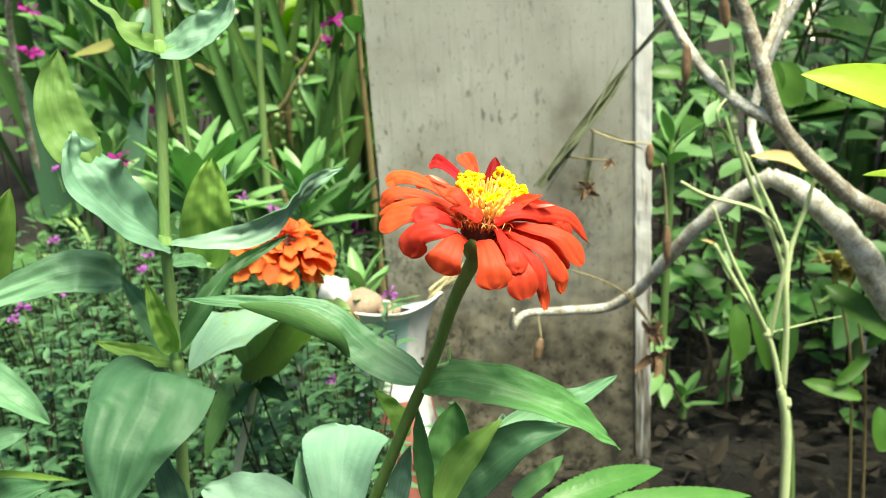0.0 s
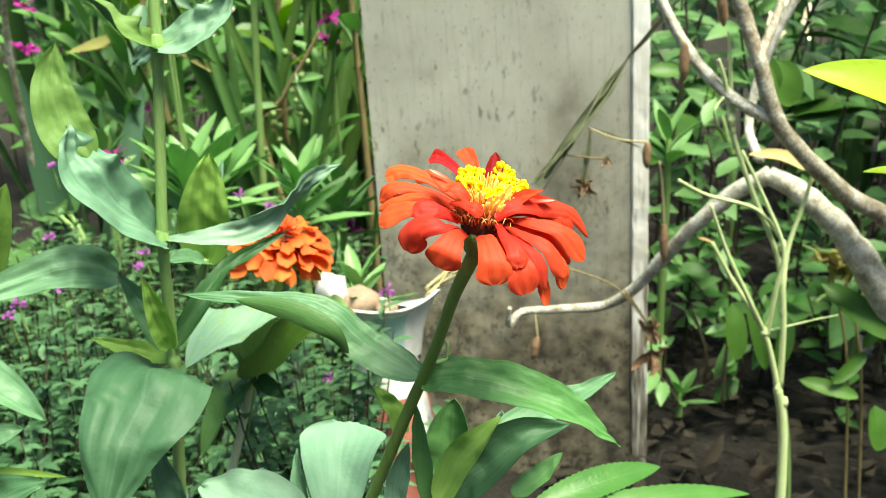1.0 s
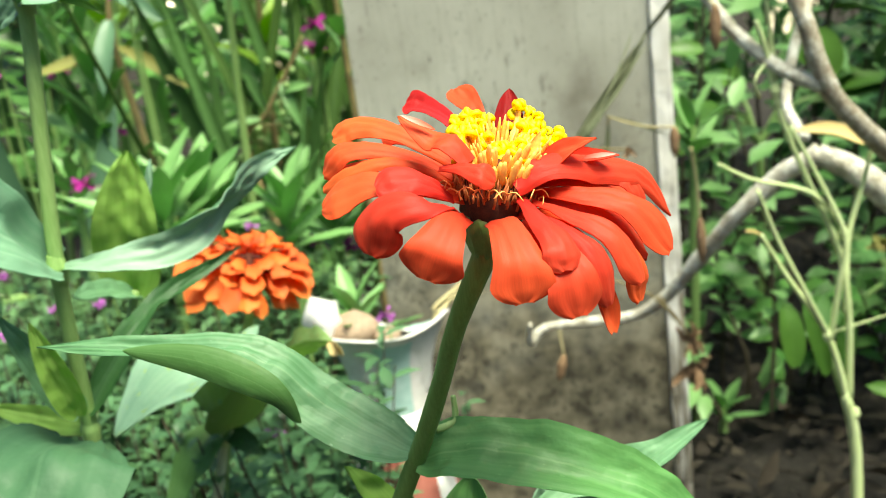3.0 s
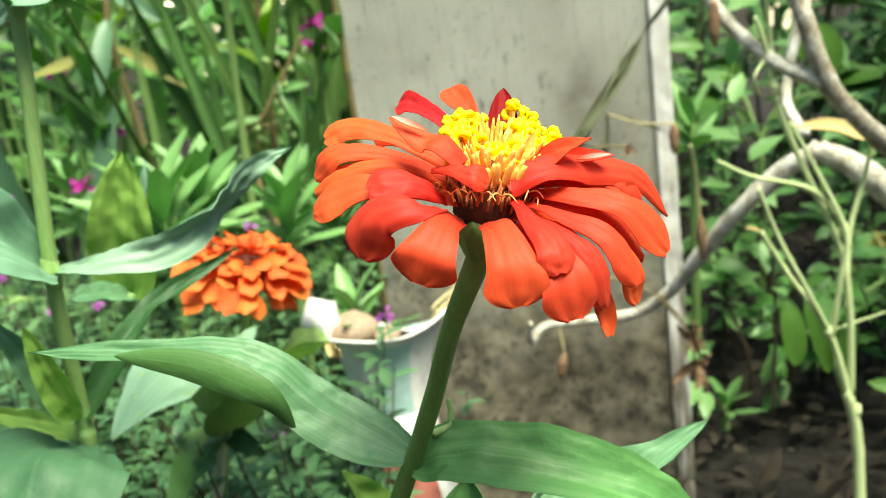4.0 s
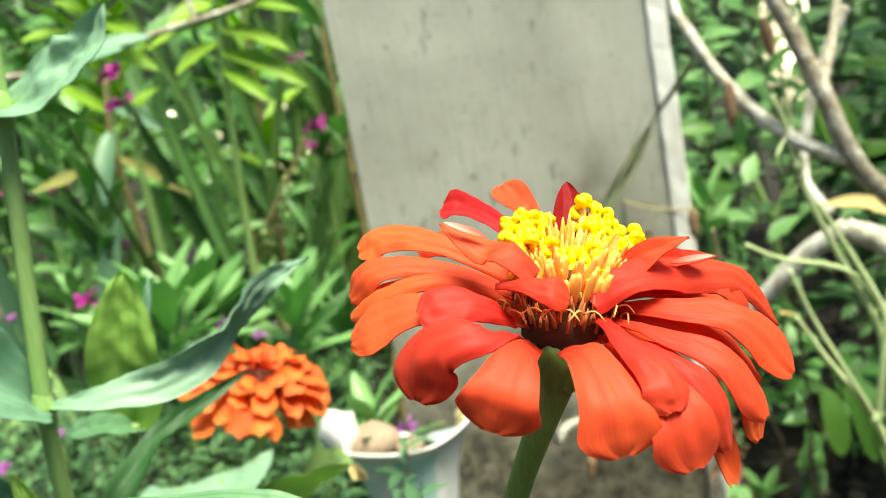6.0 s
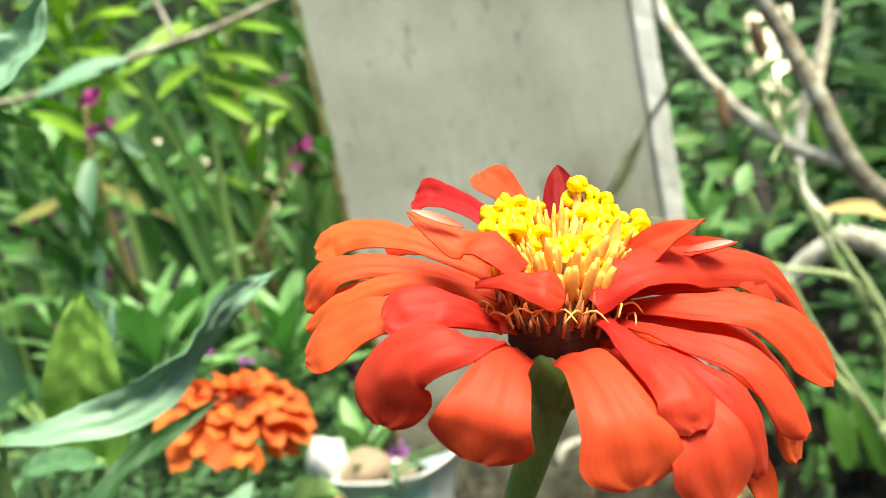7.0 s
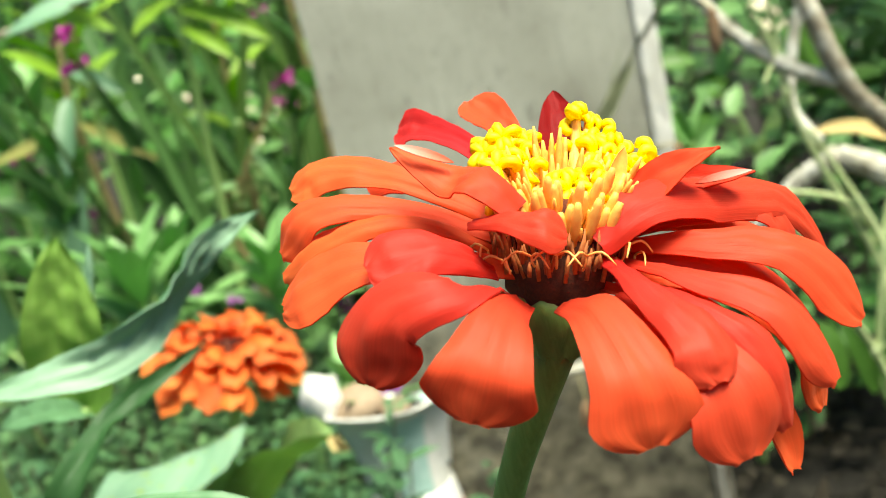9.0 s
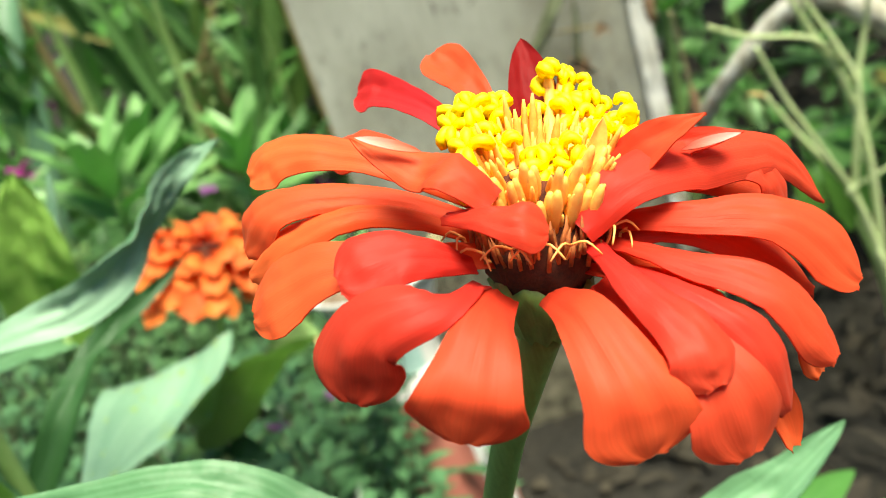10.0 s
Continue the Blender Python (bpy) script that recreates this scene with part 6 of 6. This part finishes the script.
# ---------------------------------------------------------------- bare seeding stalk
def bare_stalk():
    plant = thing("bare_stalk", "leafless pale green branching stalk with one withered leaf", "plant")
    y = 0.57

    def twig(pts, r0, r1):
        n = len(pts)
        part("twig", tube(pts, [r0 + (r1 - r0) * k / (n - 1) for k in range(n)], 10, 0.1), PALESTEM, plant)

    root = V(*(0.3410, 0.5600, 0.1071))
    part("stem", tube([V(root.x, root.y, -0.02), V(root.x - 0.002, root.y, 0.10), (0.3385, 0.5650, 0.1718), (0.3352, 0.5680, 0.2097), (0.3279, 0.5680, 0.2421)], [0.0055, 0.0052, 0.0048, 0.0050, 0.0045], 12, 0.12), PALESTEM, plant)
    twig([(0.3279, 0.5680, 0.2421), (0.3100, 0.5700, 0.3042), (0.2766, 0.5750, 0.3575), (0.2537, 0.5750, 0.3980)], 0.0032, 0.0018)
    twig([(0.3100, 0.5700, 0.3042), (0.2818, 0.5600, 0.3572), (0.2618, 0.5600, 0.3983), (0.2438, 0.5550, 0.4423)], 0.0026, 0.0016)
    twig([(0.3302, 0.5680, 0.2420), (0.3275, 0.5700, 0.3218), (0.3189, 0.5750, 0.3794), (0.2898, 0.5800, 0.4472), (0.2699, 0.5850, 0.5015), (0.2594, 0.5850, 0.5495), (0.2512, 0.5850, 0.5715)], 0.0032, 0.0018)
    twig([(0.2699, 0.5850, 0.5015), (0.2661, 0.5900, 0.5485), (0.2604, 0.5900, 0.5959)], 0.0026, 0.0010)
    twig([(0.3219, 0.5750, 0.3967), (0.2932, 0.5700, 0.4305), (0.2425, 0.5650, 0.4487), (0.2140, 0.5600, 0.4653)], 0.0022, 0.0014)
    twig([(0.3253, 0.5700, 0.3218), (0.3331, 0.5900, 0.3794), (0.3479, 0.6000, 0.4223), (0.3588, 0.6070, 0.4583)], 0.0028, 0.0018)
    twig([(0.3127, 0.5700, 0.2980), (0.3159, 0.5650, 0.3481), (0.3199, 0.5650, 0.3915), (0.3006, 0.5700, 0.4386), (0.2762, 0.5750, 0.4874)], 0.0026, 0.0016)
    twig([(0.2535, 0.5800, 0.5112), (0.2461, 0.5700, 0.5266), (0.2571, 0.5800, 0.5374)], 0.0012, 0.0008)
    twig([(0.3111, 0.5700, 0.3042), (0.3676, 0.6000, 0.3012), (0.4050, 0.6200, 0.2976)], 0.0010, 0.0006)
    for p in ((0.3275, 0.5670, 0.2427), (0.3363, 0.5670, 0.2264), (0.3097, 0.5690, 0.3035), (0.3215, 0.5730, 0.3927), (0.2676, 0.5840, 0.5152)):
        q = V(*p)
        part("joint", tube([q - V(0, 0, 0.006), q, q + V(0, 0, 0.006)], [0.002, 0.0040, 0.002], 10, 0.25), PALESTEM, plant, "swollen pale joint")
    part("withered_leaf", blade((0.3588, 0.6070, 0.4583), (0.2942, 0.6120, 0.4747), (0, -0.65, 0.75), 0.024, 0.10, 0.06, "ovate", 0.6, 0.15, 1.5, 0, 20, 16, 6), [DRYL, DRYL], plant, "withered yellow leaf")
    part("withered_leaf", blade((0.2537, 0.5750, 0.3980), (0.2398, 0.5750, 0.4025), (0, -0.75, 0.8), 0.004, 0.10, 0.06, "lance", 0.6, 0.15, 1.5, 0, 20, 8, 4), [DRYL, DRYL], plant, "withered brown leaf tip")
    return plant


bare_stalk()


def bright_plant():
    plant = thing("overhanging_spray", "bright yellow-green leaves of an overhanging spray", "plant")
    a, b = (0.1907, 0.0600, 0.6251), (0.1216, 0.0500, 0.6443)
    part("leaf", blade(a, b, (0, -0.95, 0.5), 0.025, 0.06, 0.10, "ovate", 0.2, 0.03, 1, 10, 0, 18, 8), [YELL, YELL], plant)
    part("leaf", blade((0.2022, 0.0800, 0.5896), (0.1568, 0.0700, 0.6009), (0, -0.5, 0.9), 0.012, 0.06, 0.08, "ovate", 0.2, 0.03, 1, 10, 0, 16, 6), [YELL, YELL], plant)
    part("stalk", tube(*rooted([(0.2254, 0.1000, 0.5365), (0.2030, 0.0800, 0.5920), (0.1853, 0.0600, 0.6338)], [0.0026, 0.0022, 0.0015]), 8), STEM, plant)


bright_plant()


# ---------------------------------------------------------------- leafy shade behind the shrub
def leafy_bush(x0, x1, y0, y1, z0, z1, count, ln, ratio, m, label, seed, name="bush"):
    own = random.Random(seed)
    t = thing(name, label, "bush")
    twigs, leaves = bmesh.new(), []
    for stem in range(max(3, count // 14)):
        b = V(own.uniform(x0, x1), own.uniform(y0, y1), 0)
        e = V(b.x + own.uniform(-0.12, 0.12), b.y + own.uniform(-0.12, 0.12), own.uniform(z0 + 0.25 * (z1 - z0), z1))
        b.z = max(0.0, z0 - 0.1)
        mid = b.lerp(e, 0.5) + V(own.uniform(-0.05, 0.05), own.uniform(-0.05, 0.05), 0)
        tube([V(b.x, b.y, -0.02) if stem % 3 == 0 else b - V(0, 0, 0.02), b, mid, e], [0.0028, 0.0026, 0.0022, 0.0010], 5, 0.1, twigs, 3)
        for k in range(14):
            s = (k + 1) / 14
            p = bez((b, mid, mid, e), s)
            d = V(own.uniform(-1, 1), own.uniform(-1, 0.6), own.uniform(-0.35, 0.7)).normalized()
            l2 = ln * own.uniform(0.6, 1.25)
            leaves.append((p, d, V(-d.x * 0.4 + own.uniform(-0.3, 0.3), -0.45, 1), l2, l2 * ratio * own.uniform(0.8, 1.2)))
    tagged(part("twig_mass", twigs, DARKTWIG, t), kind="stuff")
    scatter("foliage", leaves, m, t)
    return t


leafy_bush(0.27, 0.80, 0.90, 1.2, 0.16, 0.46, 330, 0.046, 0.50, LANCE, "leafy green bush with oval leaves", 51)
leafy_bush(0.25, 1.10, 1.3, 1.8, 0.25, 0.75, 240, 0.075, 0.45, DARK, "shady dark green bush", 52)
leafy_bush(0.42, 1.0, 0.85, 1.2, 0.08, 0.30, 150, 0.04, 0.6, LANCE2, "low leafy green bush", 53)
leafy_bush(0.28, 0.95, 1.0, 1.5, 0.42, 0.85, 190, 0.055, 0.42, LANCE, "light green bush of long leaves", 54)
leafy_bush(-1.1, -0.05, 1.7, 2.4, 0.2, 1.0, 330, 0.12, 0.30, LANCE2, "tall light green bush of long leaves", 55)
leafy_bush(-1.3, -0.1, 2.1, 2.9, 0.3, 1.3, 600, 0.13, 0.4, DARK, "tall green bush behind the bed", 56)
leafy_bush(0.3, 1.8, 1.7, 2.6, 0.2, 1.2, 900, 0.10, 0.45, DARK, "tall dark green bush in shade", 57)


def high_twig():
    t = thing("dead_twig", "thin grey dead twig reaching through the leaves", "twig")
    part("twig", tube([(-0.62, 1.12, -0.02), (-0.60, 1.08, 0.30), (-0.5523, 0.9800, 0.6398), (-0.4084, 0.9500, 0.6792), (-0.2942, 0.9500, 0.7010), (-0.1877, 0.9500, 0.7189), (-0.0822, 0.9500, 0.7501)], [0.005, 0.005, 0.0045, 0.004, 0.004, 0.0038, 0.003], 8, 0.2), BARK, t)
    part("side_twig", tube([(-0.2458, 0.9500, 0.7090), (-0.2556, 0.9600, 0.7444), (-0.2707, 0.9700, 0.7840)], [0.003, 0.0025, 0.002], 8, 0.2), BARK, t)
    for b, e in (((-0.2922, 0.9300, 0.6986), (-0.3698, 0.9000, 0.6857)), ((-0.3246, 0.9300, 0.6905), (-0.3979, 0.9200, 0.6753))):
        part("leaf", blade(b, e, (0, -0.8, 0.7), 0.020, 0.08, None, "lance", 0.3, 0.06, 2, 0, 0, 12, 6), [ZPALE, ZPALE], t)


high_twig()


def round_leaves():
    plant = thing("round_leaf_sapling", "sapling with rounded drooping green leaves", "plant")
    part("stem", tube([(0.40, 0.68, -0.02), (0.38, 0.67, 0.15), (0.3156, 0.6400, 0.3183)], [0.004, 0.0035, 0.002], 8), STEM, plant)
    for b, t, w in (((0.2985, 0.6400, 0.3061), (0.3022, 0.6200, 0.2495), 0.024), ((0.3165, 0.6400, 0.3054), (0.3368, 0.6300, 0.2333), 0.018), ((0.3871, 0.6600, 0.2026), (0.4462, 0.6400, 0.1898), 0.018), ((0.4591, 0.6600, 0.2345), (0.4163, 0.6400, 0.2082), 0.016),
                    ((0.4098, 0.6800, 0.3089), (0.4718, 0.6400, 0.2602), 0.03), ((0.3835, 0.7000, 0.2643), (0.3714, 0.6800, 0.2109), 0.02), ((0.4009, 0.8500, 0.5287), (0.4188, 0.8400, 0.4757), 0.04), ((0.3804, 0.8500, 0.5327), (0.3970, 0.8400, 0.4934), 0.03),
                    ((0.2573, 0.9000, 0.5128), (0.2997, 0.9000, 0.5113), 0.022), ((0.4457, 0.6000, 0.2010), (0.4459, 0.5800, 0.1585), 0.03)):
        part("leaf", blade(b, t, (0.1, -0.9, 0.5), w, 0.1, 0.06, "round", 0.25, 0.05, 1, rng.uniform(-15, 15), 0, 12, 6), [ROUND, ROUND], plant)


round_leaves()


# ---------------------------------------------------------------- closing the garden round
# Added ring; its near-black colour stands in for shade behind the leaves.
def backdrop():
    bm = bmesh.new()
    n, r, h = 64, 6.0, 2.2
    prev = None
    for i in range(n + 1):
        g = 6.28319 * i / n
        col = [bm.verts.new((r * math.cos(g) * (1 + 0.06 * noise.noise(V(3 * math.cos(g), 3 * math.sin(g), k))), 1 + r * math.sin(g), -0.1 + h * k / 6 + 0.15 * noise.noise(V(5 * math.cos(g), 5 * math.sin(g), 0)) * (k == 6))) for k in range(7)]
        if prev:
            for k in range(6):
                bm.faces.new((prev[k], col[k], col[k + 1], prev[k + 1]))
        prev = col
    tagged(part("backdrop", bm, WALL), "added backdrop ring, near-black as deep shade", "hedge", "", "structure")


backdrop()


def glow_panels():
    """Added glowing panels far behind the leaves, for bright spots in the gaps."""
    m, n, l, bs = mat("gap_glow", 0.9)
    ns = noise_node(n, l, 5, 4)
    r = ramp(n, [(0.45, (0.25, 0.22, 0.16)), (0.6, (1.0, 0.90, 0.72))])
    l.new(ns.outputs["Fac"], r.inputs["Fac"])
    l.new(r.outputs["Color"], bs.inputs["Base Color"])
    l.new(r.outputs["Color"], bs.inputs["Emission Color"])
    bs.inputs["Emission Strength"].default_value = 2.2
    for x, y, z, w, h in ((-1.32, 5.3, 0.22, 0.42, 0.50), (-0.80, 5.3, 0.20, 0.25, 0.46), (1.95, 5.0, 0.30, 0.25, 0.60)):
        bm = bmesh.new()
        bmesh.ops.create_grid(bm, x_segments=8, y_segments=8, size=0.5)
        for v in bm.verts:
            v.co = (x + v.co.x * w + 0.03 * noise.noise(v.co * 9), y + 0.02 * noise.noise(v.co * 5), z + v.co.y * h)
        tagged(part("backdrop", bm, m), "added glowing panel far behind the leaves", "backdrop", "", "structure")


glow_panels()


# ---------------------------------------------------------------- each thing's own base
for root in [o for o in scene.objects if o.type == "EMPTY" and o.parent is None and o.location.length < 1e-9]:
    spots = [m.matrix_local @ Vector(q) if m.parent == root else m.parent.matrix_local @ m.matrix_local @ Vector(q) for m in root.children_recursive if m.type == "MESH" for q in m.bound_box]
    low = min(q.z for q in spots)
    foot = [q for q in spots if q.z < low + 0.02]
    base = V(sum(q.x for q in foot) / len(foot), sum(q.y for q in foot) / len(foot), low)
    root.location = base
    for one in root.children:
        one.location -= base
